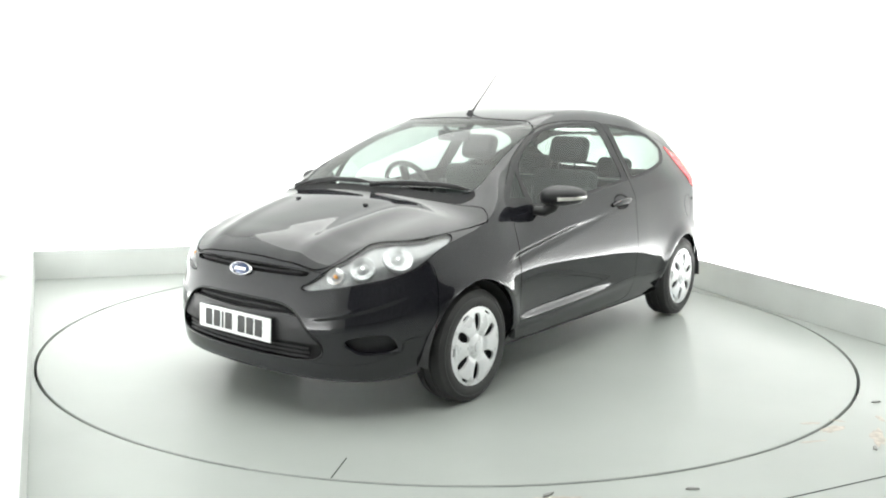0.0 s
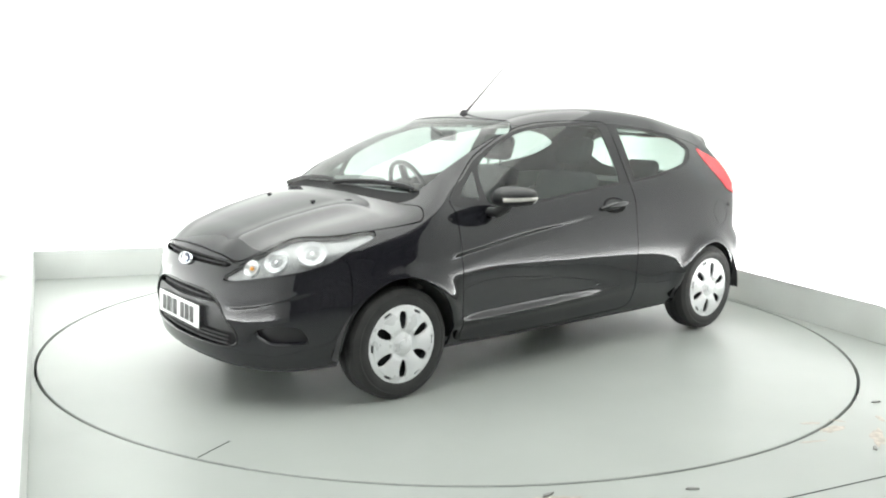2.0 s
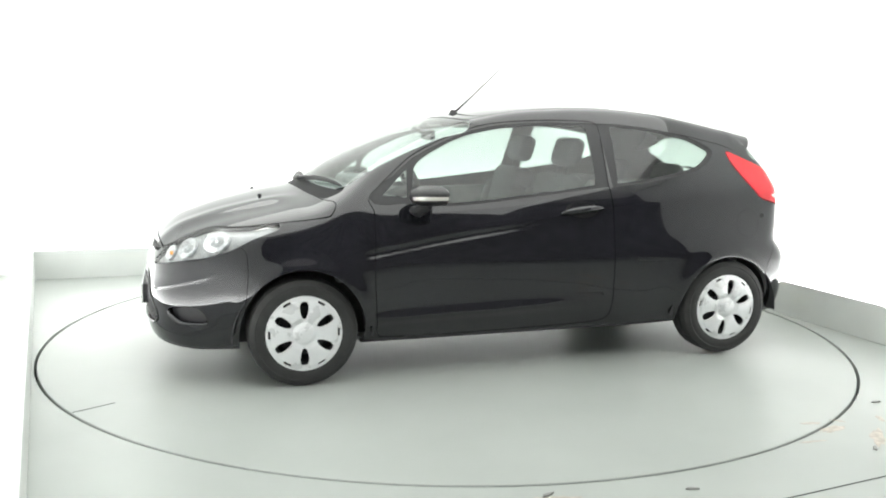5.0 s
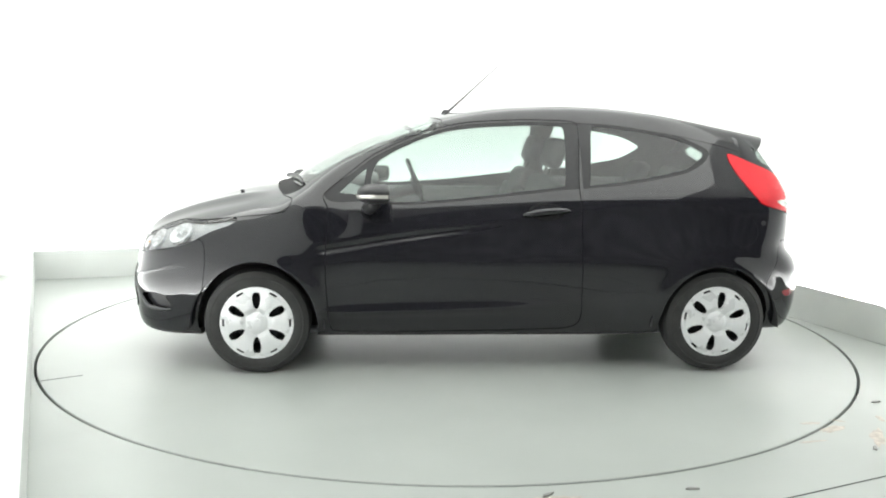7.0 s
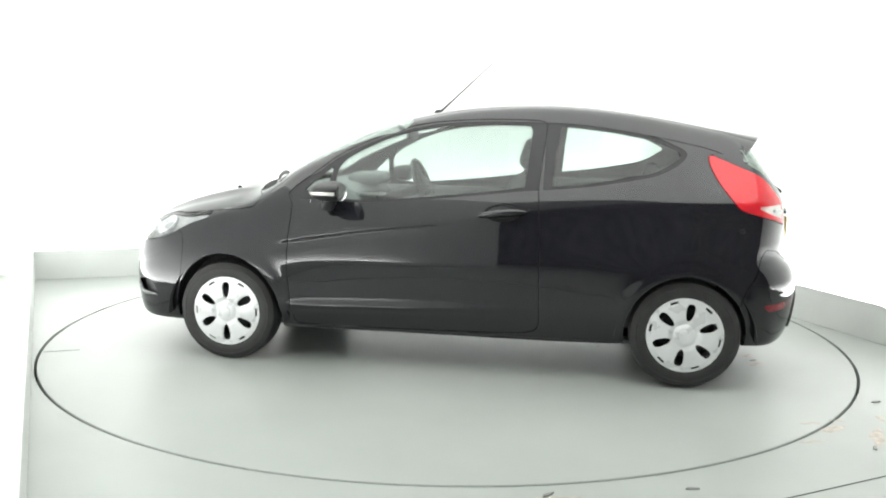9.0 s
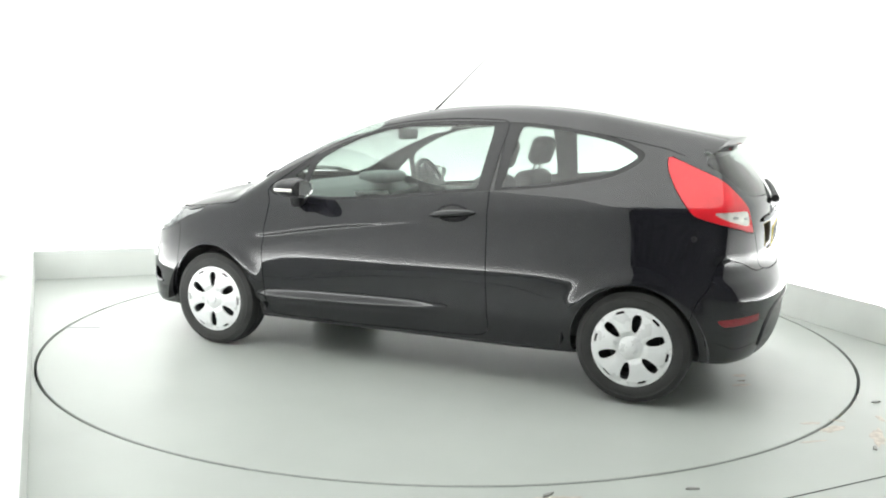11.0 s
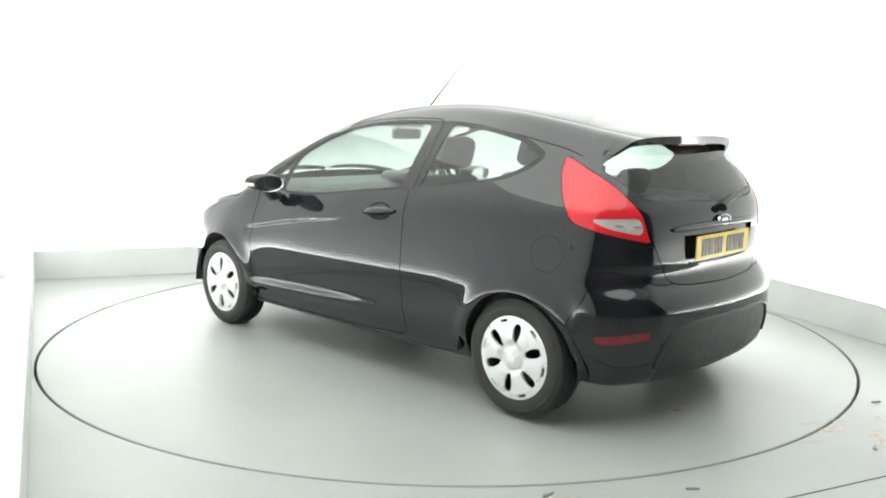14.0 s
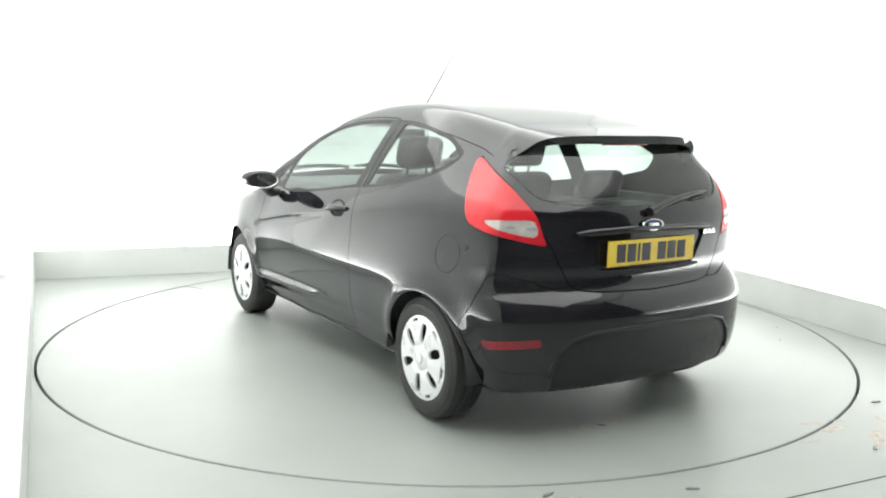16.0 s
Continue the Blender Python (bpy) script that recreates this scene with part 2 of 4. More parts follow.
# ---- the turntable ----
def turntable():
    base = new("turntable")
    prof = [(0, -0.06), (TABLE_R - 0.004, -0.06), (TABLE_R, -0.056), (TABLE_R, -0.004), (TABLE_R - 0.004, 0.0), (1.2, 0.0), (0, 0.0)]
    bm = lathe(prof, 192)
    bm.transform(Matrix.Rotation(radians(90), 4, "X"))
    part("turntable_deck", bm, FLOOR, base)
    for turn_deg, r0, r1 in ((SEAM_TURN, 2.24, 2.44),):
        m = pose(0, 0, 0, 0, 0, turn_deg)
        part("deck_seam", box(r0, r1, -0.0025, 0.0025, -0.002, 0.0012, 0, m), SEAM, base, "short dark seam in the deck", False)
    for r, a, sx, sy, mat in ((1.91, 169.5, 0.050, 0.022, SCUFF), (1.93, 167.2, 0.11, 0.035, FAINT), (1.88, 172.4, 0.08, 0.05, FAINT), (1.02, 166.4, 0.022, 0.010, SCUFF),
                             (2.255, -117.9, 0.026, 0.013, SCUFF), (2.144, -126.8, 0.028, 0.012, SCUFF)):
        m = pose(0, 0, 0, 0, 0, a) @ pose(r, 0, 0, 0, 0, 50)
        part("deck_scuff", patch(sx, sy, 0.0012, int(r * 1000)), mat, base, "small brown scuff", False).matrix_basis = m
    return tagged(base, "flush round pale grey turntable under the black car", "turntable")



# ---- the car's skin: where four smooth faces (side, top, nose, tail) meet, rounded off ----
def curve(xs, ys):
    """A smooth function through control points."""
    xs, ys = np.array(xs, float), np.array(ys, float)
    h, d = np.diff(xs), np.diff(ys) / np.diff(xs)
    m = np.empty(len(xs))
    m[0], m[-1] = d[0], d[-1]
    m[1:-1] = (d[:-1] * h[1:] + d[1:] * h[:-1]) / (h[:-1] + h[1:])

    def f(x):
        x = np.clip(np.asarray(x, float), xs[0] - 0.3, xs[-1] + 0.3)
        i = np.clip(np.searchsorted(xs, x) - 1, 0, len(h) - 1)
        t = (x - xs[i]) / h[i]
        lo, hi = t < 0, t > 1
        tc = np.clip(t, 0, 1)
        v = ((1 + 2 * tc) * (1 - tc) ** 2 * ys[i] + tc * (1 - tc) ** 2 * h[i] * m[i]
             + tc * tc * (3 - 2 * tc) * ys[i + 1] + tc * tc * (tc - 1) * h[i] * m[i + 1])
        return v + np.where(lo, t * h[i] * m[0], 0) + np.where(hi, (t - 1) * h[i] * m[-1], 0)
    return f


def step(x, a, b):
    t = np.clip((x - a) / (b - a), 0, 1)
    return t * t * (3 - 2 * t)


def soft_plus(x, k):
    return k * np.logaddexp(0, x / k)


half_width = curve([-1.95, -1.6, -1.25, -0.7, 0.0, 0.7, 1.2, 1.6, 2.05], [0.735, 0.785, 0.822, 0.838, 0.842, 0.842, 0.835, 0.80, 0.70])
crease_z = curve([-1.6, -1.335, -0.75, -0.46, 0.04, 0.43, 0.85, 1.3], [0.965, 0.955, 0.915, 0.884, 0.815, 0.772, 0.704, 0.63])
wide_z = curve([-1.9, -1.5, -1.0, -0.5, 0.0, 0.85, 1.3, 1.9], [0.56, 0.57, 0.60, 0.60, 0.60, 0.60, 0.57, 0.455])
belt_z = curve([-1.7, -1.2, -0.5, 0.1, 0.5, 0.9, 1.4], [0.98, 1.0, 0.985, 0.945, 0.917, 0.90, 0.90])
top_z = curve([-1.75, -1.54, -1.2, -0.86, -0.55, -0.25, 0.0, 0.2, 0.36, 0.5, 0.7, 0.95, 1.15, 1.22, 1.35, 1.5, 1.75, 1.88, 1.97, 2.05],
              [1.262, 1.306, 1.375, 1.432, 1.456, 1.452, 1.432, 1.400, 1.364, 1.320, 1.238, 1.118, 1.0, 0.974, 0.952, 0.918, 0.842, 0.784, 0.715, 0.61])
nose_x = curve([0.08, 0.17, 0.25, 0.35, 0.435, 0.465, 0.54, 0.60, 0.66, 0.72, 0.8], [1.95, 2.0, 2.018, 2.026, 2.030, 2.027, 2.011, 1.998, 1.982, 1.955, 1.90])
tail_x = curve([0.12, 0.2, 0.3, 0.42, 0.5, 0.56, 0.61, 0.66, 0.76, 0.86, 0.93, 0.98, 1.03, 1.15, 1.27, 1.42],
               [-1.75, -1.82, -1.865, -1.885, -1.888, -1.885, -1.860, -1.820, -1.812, -1.808, -1.80, -1.787, -1.757, -1.672, -1.582, -1.48])
FRONT, REAR = 1.2445, -1.2445
HUB_F, HUB_R = 0.262, 0.272


def side_y(x, z):
    y = half_width(x)
    d = z - crease_z(x)
    fade = 1 - 0.85 * step(x, 0.75, 1.05)
    y = y - 0.26 * soft_plus(d, 0.006) * fade - 0.10 * soft_plus(d, 0.03) * (1 - fade)
    # the dart: a hollow under the crease, pointed at the handle and blunt on the wing
    wide = 0.010 + 0.013 * step(x, -0.30, 0.55)
    y = y - 0.010 * np.exp(-((d + 1.15 * wide) / (0.95 * wide)) ** 2) * step(x, -0.35, 0.45) * (1 - step(x, 0.89, 0.97))
    w = z - wide_z(x)
    y = y - 0.11 * soft_plus(w, 0.018) - 0.085 * soft_plus(-w, 0.018)
    low = 0.335 + 0.03 * (0.85 - x) * step(x, -1.0, -0.4)
    e = low - z
    y = y + fade * 0.018 * np.exp(-((e - 0.008) / 0.032) ** 2) * step(x, -0.6, 0.3) - 0.26 * soft_plus(e, 0.008) - 0.10 * soft_plus(0.2 - z, 0.02)
    g = z - belt_z(x)
    y = y - (0.245 + 0.06 * step(-x, 0.9, 1.4)) * soft_plus(g, 0.02) - 0.16 * soft_plus(z - 1.25, 0.04)
    y = y - 0.10 * step(-x, 0.9, 1.5) * soft_plus(z - 0.9, 0.03)
    for wx, wz, a in ((FRONT, HUB_F, 0.335), (REAR, HUB_R, 0.325)):
        r = np.hypot(x - wx, z - wz)
        y = y + 0.020 * np.exp(-((r - a) / 0.055) ** 2) * step(z, 0.2, 0.42)
        y = y + 0.012 * np.exp(-((r - a - 0.02) / 0.16) ** 2) * step(z, 0.3, 0.5)
    return y


def roof_z(x, y):
    a = np.abs(y)
    crown = 0.075 + 0.065 * step(x, 1.0, 1.25)
    z = top_z(x + 0.22 * y * y) - crown * y * y - 0.10 * a ** 6
    # bonnet: a raised centre between two soft ridges
    on = step(x, 1.18, 1.4)
    line = 0.30 + 0.16 * (1.95 - x)
    return z + on * (0.008 * np.exp(-((a - line) / 0.06) ** 2) - 0.005 * np.exp(-((a - line - 0.13) / 0.07) ** 2))


def skin(p):
    x, y, z = p[..., 0], np.abs(p[..., 1]), p[..., 2]
    k = 0.020
    f1 = y - side_y(x, z)
    f2 = (z - roof_z(x, y)) * 0.9
    f3 = x - (nose_x(z) - 0.22 * y * y - 1.2 * y ** 6)
    f4 = (tail_x(z) + 0.20 * y * y + 0.5 * y ** 6) - x
    f5 = 0.185 + 0.03 * step(-x, 0.5, 1.5) - z
    # a short raised crease across each corner of the front bumper
    crease = 0.005 * np.exp(-((z - 0.497 - 0.32 * (1.93 - x)) / 0.011) ** 2) * step(x, 1.62, 1.76) * step(y, 0.42, 0.50)
    f1, f3 = f1 - crease, f3 - crease
    s = np.stack([f1, f2, f3, f4, f5])
    m = s.max(0)
    return m + k * np.log(np.exp((s - m) / k).sum(0))


def skin_normal(p, e=0.0015):
    g = np.stack([skin(p + np.eye(3)[i] * e) - skin(p - np.eye(3)[i] * e) for i in range(3)], -1)
    return g / np.linalg.norm(g, axis=-1, keepdims=True)


def shoot(o, d, far=2.4):
    """Where rays from inside leave the skin."""
    lo, hi = np.zeros(o.shape[:-1]), np.full(o.shape[:-1], far)
    for _ in range(34):
        mid = (lo + hi) / 2
        inside = skin(o + d * mid[..., None]) < 0
        lo, hi = np.where(inside, mid, lo), np.where(inside, hi, mid)
    return o + d * lo[..., None]

# ---- the car's panels ----
class Sheet:
    """The left half of the skin as triangles, each with the name of its panel."""

    def __init__(self):
        cap, mid, ring = 60, 170, 216
        th = np.linspace(0.0006, math.pi / 2, cap, endpoint=False)
        rows = [(1.25, t) for t in th] + [(x, math.pi / 2) for x in np.linspace(1.25, -1.25, mid)] + [(-1.25, math.pi - t) for t in th[::-1]]
        ph = np.linspace(-math.pi / 2, math.pi / 2, ring)
        o = np.array([[(x, 0, 0.60) for _ in ph] for x, t in rows])
        d = np.array([[(math.cos(t), math.sin(t) * math.cos(p), math.sin(t) * math.sin(p)) for p in ph] for x, t in rows])
        d[..., 1] = np.abs(d[..., 1])
        v = shoot(o, d)
        n = skin_normal(v)
        v[:, 0, 1] = v[:, -1, 1] = 0
        n[:, 0, 1] = n[:, -1, 1] = 0
        self.v, self.n = v.reshape(-1, 3), n.reshape(-1, 3)
        i = np.arange(len(rows) * ring).reshape(len(rows), ring)
        a, b, c, e = i[:-1, :-1].ravel(), i[1:, :-1].ravel(), i[1:, 1:].ravel(), i[:-1, 1:].ravel()
        self.t = np.concatenate([np.c_[a, b, c], np.c_[a, c, e]])
        self.l = np.array(["body"] * len(self.t), dtype=object)

    def cut(self, phi, cand):
        s = phi[self.t]
        cross = cand & (s.min(1) < -1e-7) & (s.max(1) > 1e-7)
        idx = np.nonzero(cross)[0]
        nv, nn, base, seen = [], [], len(self.v), {}
        tris, labs = [], []

        def mid(i, j):
            key = (min(i, j), max(i, j))
            if key not in seen:
                i, j = key
                w = phi[i] / (phi[i] - phi[j])
                w = min(max(w, 0.001), 0.999)
                seen[key] = base + len(nv)
                nv.append(self.v[i] * (1 - w) + self.v[j] * w)
                nn.append(self.n[i] * (1 - w) + self.n[j] * w)
            return seen[key]

        for q in idx:
            tri = [int(k) for k in self.t[q]]
            pos, neg = [], []
            for a, b in zip(tri, tri[1:] + tri[:1]):
                (pos if phi[a] > 0 else neg).append(a)
                if (phi[a] > 0) != (phi[b] > 0):
                    m = mid(a, b)
                    pos.append(m)
                    neg.append(m)
            for poly in (pos, neg):
                for k in range(1, len(poly) - 1):
                    tris.append((poly[0], poly[k], poly[k + 1]))
                    labs.append(self.l[q])
        if tris:
            self.v = np.concatenate([self.v, nv])
            nn = np.array(nn)
            self.n = np.concatenate([self.n, nn / np.linalg.norm(nn, axis=1, keepdims=True)])
            self.t = np.concatenate([self.t[~cross], np.array(tris)])
            self.l = np.concatenate([self.l[~cross], np.array(labs, dtype=object)])

    def region(self, name, phi, where, gap=0.0, over=("body",)):
        def cand():
            c, n = self.v[self.t].mean(1), self.n[self.t].mean(1)
            return where(c, n) & np.isin(self.l.astype(str), over)
        for g in ((gap, -gap) if gap else (0.0,)):
            self.cut(phi(self.v) - g, cand())
        ok = cand()
        f = phi(self.v[self.t].mean(1))
        self.l[ok & (f < -gap)] = name
        if gap:
            self.l[ok & (np.abs(f) <= gap)] = "gap"


def smooth_loop(points, per=6):
    p = np.array(points, float)
    out = []
    for i in range(len(p)):
        a, b, c, d = p[i - 1], p[i], p[(i + 1) % len(p)], p[(i + 2) % len(p)]
        for t in np.arange(per) / per:
            la = min(np.linalg.norm(b - a), np.linalg.norm(c - b))
            lb = min(np.linalg.norm(d - c), np.linalg.norm(c - b))
            m0 = (c - a) / max(np.linalg.norm(c - a), 1e-9) * la
            m1 = (d - b) / max(np.linalg.norm(d - b), 1e-9) * lb
            out.append((2 * t**3 - 3 * t**2 + 1) * b + (t**3 - 2 * t**2 + t) * m0 + (-2 * t**3 + 3 * t**2) * c + (t**3 - t**2) * m1)
    return np.array(out)


def outline(points, axes, smooth=True):
    """Signed distance to a closed outline in the plane of the two axes (each a function of the places)."""
    loop = smooth_loop(points) if smooth else np.array(points, float)
    nxt = np.roll(loop, -1, 0)

    def phi(p):
        full = np.stack([axes[0](p), axes[1](p)], -1)
        near = ((full > loop.min(0) - 0.08) & (full < loop.max(0) + 0.08)).all(1)
        q = full[near]
        best = np.full(len(q), 9.0)
        inside = np.zeros(len(q), bool)
        for a, b in zip(loop, nxt):
            e = b - a
            w = q - a
            t = np.clip((w @ e) / max(e @ e, 1e-12), 0, 1)
            best = np.minimum(best, np.hypot(*(w - t[:, None] * e).T))
            cond = (a[1] > q[:, 1]) != (b[1] > q[:, 1])
            with np.errstate(divide="ignore", invalid="ignore"):
                xi = a[0] + (q[:, 1] - a[1]) * e[0] / (e[1] if e[1] else 1e-12)
            inside ^= cond & (q[:, 0] < xi)
        out = np.full(len(full), 9.0)
        out[near] = np.where(inside, -best, best)
        return out
    return phi


AX = (lambda p: p[:, 0], lambda p: p[:, 2])
TOP = (lambda p: p[:, 0], lambda p: p[:, 1])
FACE = (lambda p: p[:, 1], lambda p: p[:, 2])
NOSE = (lambda p: p[:, 1] - p[:, 0], lambda p: p[:, 2])
TAIL = (lambda p: p[:, 1] + p[:, 0], lambda p: p[:, 2])

sheet = Sheet()
on_side = lambda c, n: (c[:, 1] > 0.45) & (n[:, 1] > 0.3)
on_top = lambda c, n: (n[:, 2] > 0.25) & (c[:, 2] > 0.6)
on_nose = lambda c, n: (n[:, 0] > 0.3) & (c[:, 0] > 1.5)
on_tail = lambda c, n: (n[:, 0] < -0.2) & (c[:, 0] < -1.3)
GAP = 0.0022
sheet.region("under", lambda p: p[:, 2] - 0.215, lambda c, n: n[:, 2] < -0.55)
for wx, wz, a, b in ((FRONT, HUB_F, 0.318, 0.348), (REAR, HUB_R, 0.308, 0.322)):
    sheet.region("arch", lambda p: np.hypot((p[:, 0] - wx) / a, (p[:, 2] - wz) / b) * 0.33 - 0.33, lambda c, n: c[:, 1] > 0.52,
                 over=("body", "under"))
sheet.region("windscreen", outline([(1.135, -0.15), (1.135, 0), (1.10, 0.35), (1.03, 0.58), (0.93, 0.62), (0.70, 0.585), (0.45, 0.545),
                                    (0.27, 0.50), (0.30, 0.3), (0.315, 0), (0.315, -0.15)], TOP), on_top, GAP)
sheet.region("bonnet", outline([(1.945, -0.2), (1.945, 0), (1.937, 0.24), (1.918, 0.40), (1.885, 0.468), (1.82, 0.510), (1.71, 0.538), (1.65, 0.575),
                                (1.56, 0.655), (1.46, 0.700), (1.33, 0.738), (1.10, 0.775), (1.065, 0.72), (1.12, 0.60), (1.18, 0.35), (1.215, 0), (1.215, -0.2)], TOP),
             on_top, GAP)
sheet.region("cowl", outline([(1.21, -0.2), (1.21, 0), (1.18, 0.35), (1.115, 0.60), (1.04, 0.645), (1.0, 0.62), (1.03, 0.59), (1.10, 0.35), (1.13, 0),
                              (1.13, -0.2)], TOP), on_top)
sheet.region("headlight", outline([(-1.577, 0.601), (-1.412, 0.612), (-1.273, 0.629), (-1.134, 0.646), (-0.992, 0.664), (-0.850, 0.698), (-0.718, 0.758),
                                   (-0.605, 0.822), (-0.795, 0.811), (-0.915, 0.805), (-1.08, 0.800), (-1.164, 0.785), (-1.308, 0.731), (-1.413, 0.692),
                                   (-1.501, 0.645)], NOSE),
             lambda c, n: (c[:, 0] > 1.2) & (c[:, 1] > 0.25) & (n[:, 2] < 0.97), GAP)
sheet.region("upper_grille", outline([(-0.2, 0.688), (0, 0.688), (0.24, 0.686), (0.40, 0.676), (0.385, 0.658), (0.2, 0.655), (0, 0.652), (-0.2, 0.652)], FACE),
             on_nose, 0.001)
INTAKE = [(0.0, 0.537), (0.16, 0.536), (0.29, 0.529), (0.375, 0.495), (0.436, 0.426), (0.492, 0.369), (0.498, 0.318), (0.436, 0.291), (0.30, 0.284),
          (0.10, 0.281), (0.0, 0.281)]
sheet.region("intake", outline([(-0.2, 0.537)] + INTAKE + [(-0.2, 0.281)], FACE), on_nose, 0.001)
sheet.region("plate_band", outline([(-0.2, 0.480), (0, 0.480), (0.20, 0.486), (0.375, 0.484), (0.46, 0.410), (0.54, 0.368), (0.30, 0.363), (0, 0.356),
                                    (-0.2, 0.356)], FACE), on_nose, 0.0, ("intake",))
FOG = [(-1.314, 0.376), (-1.263, 0.342), (-1.20, 0.324), (-1.03, 0.325), (-0.975, 0.334), (-0.98, 0.360), (-1.03, 0.404), (-1.14, 0.412), (-1.26, 0.400)]
sheet.region("fog_recess", outline(FOG, NOSE), on_nose, 0.001)
sheet.region("front_bumper", outline([(2.3, 0.05), (2.3, 0.69), (1.95, 0.69), (1.80, 0.64), (1.62, 0.69), (1.535, 0.71), (1.515, 0.62), (1.52, 0.52),
                                      (1.535, 0.40), (1.56, 0.25), (1.56, 0.05)], AX), lambda c, n: c[:, 0] > 1.3, 0.0016)
sheet.region("taillight", outline([(-0.745, 1.196), (-0.705, 1.142), (-0.692, 1.06), (-0.702, 0.985), (-0.738, 0.930), (-0.845, 0.900), (-1.02, 0.871),
                                   (-1.205, 0.845), (-1.188, 0.895), (-1.152, 0.965), (-1.09, 1.015), (-0.99, 1.082), (-0.875, 1.140), (-0.80, 1.178)], TAIL),
             lambda c, n: (c[:, 0] < -1.2) & (c[:, 1] > 0.35) & (c[:, 2] < 1.25), GAP)
sheet.region("reverse_light", outline([(-0.850, 0.946), (-0.99, 0.951), (-1.135, 0.947), (-1.152, 0.884), (-0.995, 0.901), (-0.895, 0.922)], TAIL),
             lambda c, n: (c[:, 0] < -1.2), 0.0, ("taillight",))
sheet.region("tailgate", outline([(-0.2, 0.637), (0, 0.637), (0.3, 0.646), (0.405, 0.664), (0.45, 0.72), (0.574, 0.965), (0.632, 1.09), (0.645, 1.18),
                                  (0.60, 1.245), (0.47, 1.282), (0.2, 1.308), (0, 1.312), (-0.2, 1.312)], FACE), on_tail, GAP)
sheet.region("rear_window", outline([(-0.2, 1.002), (0, 1.002), (0.40, 1.012), (0.53, 1.040), (0.588, 1.11), (0.60, 1.165), (0.56, 1.22), (0.46, 1.255),
                                     (0.23, 1.28), (0, 1.285), (-0.2, 1.285)], FACE), on_tail, GAP, ("tailgate",))
sheet.region("plate_recess", outline([(-0.2, 0.905), (0, 0.905), (0.36, 0.900), (0.375, 0.88), (0.31, 0.77), (0.27, 0.735), (0, 0.73), (-0.2, 0.73)], FACE),
             on_tail, 0.0, ("tailgate",))
sheet.region("rear_bumper", outline([(-2.3, 0.05), (-2.3, 0.66), (-1.78, 0.655), (-1.70, 0.71), (-1.62, 0.72), (-1.58, 0.60), (-1.53, 0.52), (-1.50, 0.40),
                                     (-1.50, 0.05)], AX), lambda c, n: c[:, 0] < -1.3, 0.0016)
sheet.region("bumper_insert", outline([(-0.2, 0.488), (0, 0.488), (0.3, 0.486), (0.45, 0.458), (0.525, 0.38), (0.52, 0.30), (0.46, 0.1), (0, 0.1), (-0.2, 0.1)], FACE),
             on_tail, 0.001, ("rear_bumper",))
sheet.region("reflector", outline([(-0.86, 0.452), (-1.20, 0.470), (-1.21, 0.435), (-0.90, 0.418)], TAIL), lambda c, n: c[:, 0] < -1.4, 0.001,
             ("rear_bumper",))
sheet.region("door", outline([(0.873, 0.88), (0.880, 0.70), (0.882, 0.55), (0.866, 0.30), (0.84, 0.226), (0.6, 0.216), (0, 0.226), (-0.40, 0.238),
                              (-0.475, 0.26), (-0.498, 0.31), (-0.488, 0.668), (-0.478, 0.95), (-0.473, 1.02), (-0.487, 1.20), (-0.497, 1.335),
                              (-0.46, 1.362), (-0.2, 1.366), (0.08, 1.350), (0.26, 1.318), (0.44, 1.257), (0.63, 1.168), (0.75, 1.078), (0.895, 0.955)], AX),
             on_side, GAP)
DLO = outline([(0.89, 0.945), (0.75, 1.062), (0.63, 1.153), (0.44, 1.243), (0.26, 1.305), (0.08, 1.337), (-0.18, 1.353), (-0.43, 1.352),
               (-0.65, 1.346), (-0.86, 1.322), (-1.07, 1.283), (-1.21, 1.222), (-1.225, 1.19), (-1.18, 1.142), (-1.06, 1.087), (-0.76, 1.030),
               (-0.52, 1.005), (-0.40, 0.995), (0.13, 0.935), (0.46, 0.908), (0.68, 0.922)], AX)
sheet.region("door_trim", DLO, on_side, 0.0, ("door",))
sheet.region("quarter_trim", DLO, lambda c, n: on_side(c, n) & (c[:, 0] < -0.5), 0.0, ("body",))
sheet.region("door_window", outline([(0.622, 1.118), (0.447, 1.225), (0.265, 1.290), (0.081, 1.322), (-0.18, 1.338), (-0.40, 1.336), (-0.418, 1.30), (-0.402, 1.04),
                                     (-0.385, 1.012), (0.134, 0.950), (0.463, 0.923), (0.63, 0.927), (0.648, 0.97)], AX), on_side, 0.0, ("door_trim",))
sheet.region("quarterlight", outline([(0.815, 0.966), (0.745, 1.035), (0.672, 1.095), (0.69, 0.955)], AX, False), on_side, 0.0, ("door_trim",))
sheet.region("quarter_window", outline([(-0.572, 1.323), (-0.54, 1.05), (-0.536, 1.022), (-0.756, 1.048), (-1.054, 1.106), (-1.163, 1.165), (-1.192, 1.204),
                                        (-1.067, 1.266), (-0.86, 1.307), (-0.651, 1.331)], AX), on_side, 0.0, ("quarter_trim",))
sheet.region("roof", outline([(0.30, -0.2), (0.30, 0), (0.285, 0.3), (0.25, 0.50), (-0.2, 0.545), (-0.8, 0.575), (-1.30, 0.57), (-1.55, 0.54), (-1.60, 0),
                              (-1.60, -0.2)], TOP), lambda c, n: (n[:, 2] > 0.3) & (c[:, 2] > 1.2), 0.0012)
sheet.region("front_wing", lambda p: 0.60 - p[:, 0], lambda c, n: c[:, 2] < 1.02)


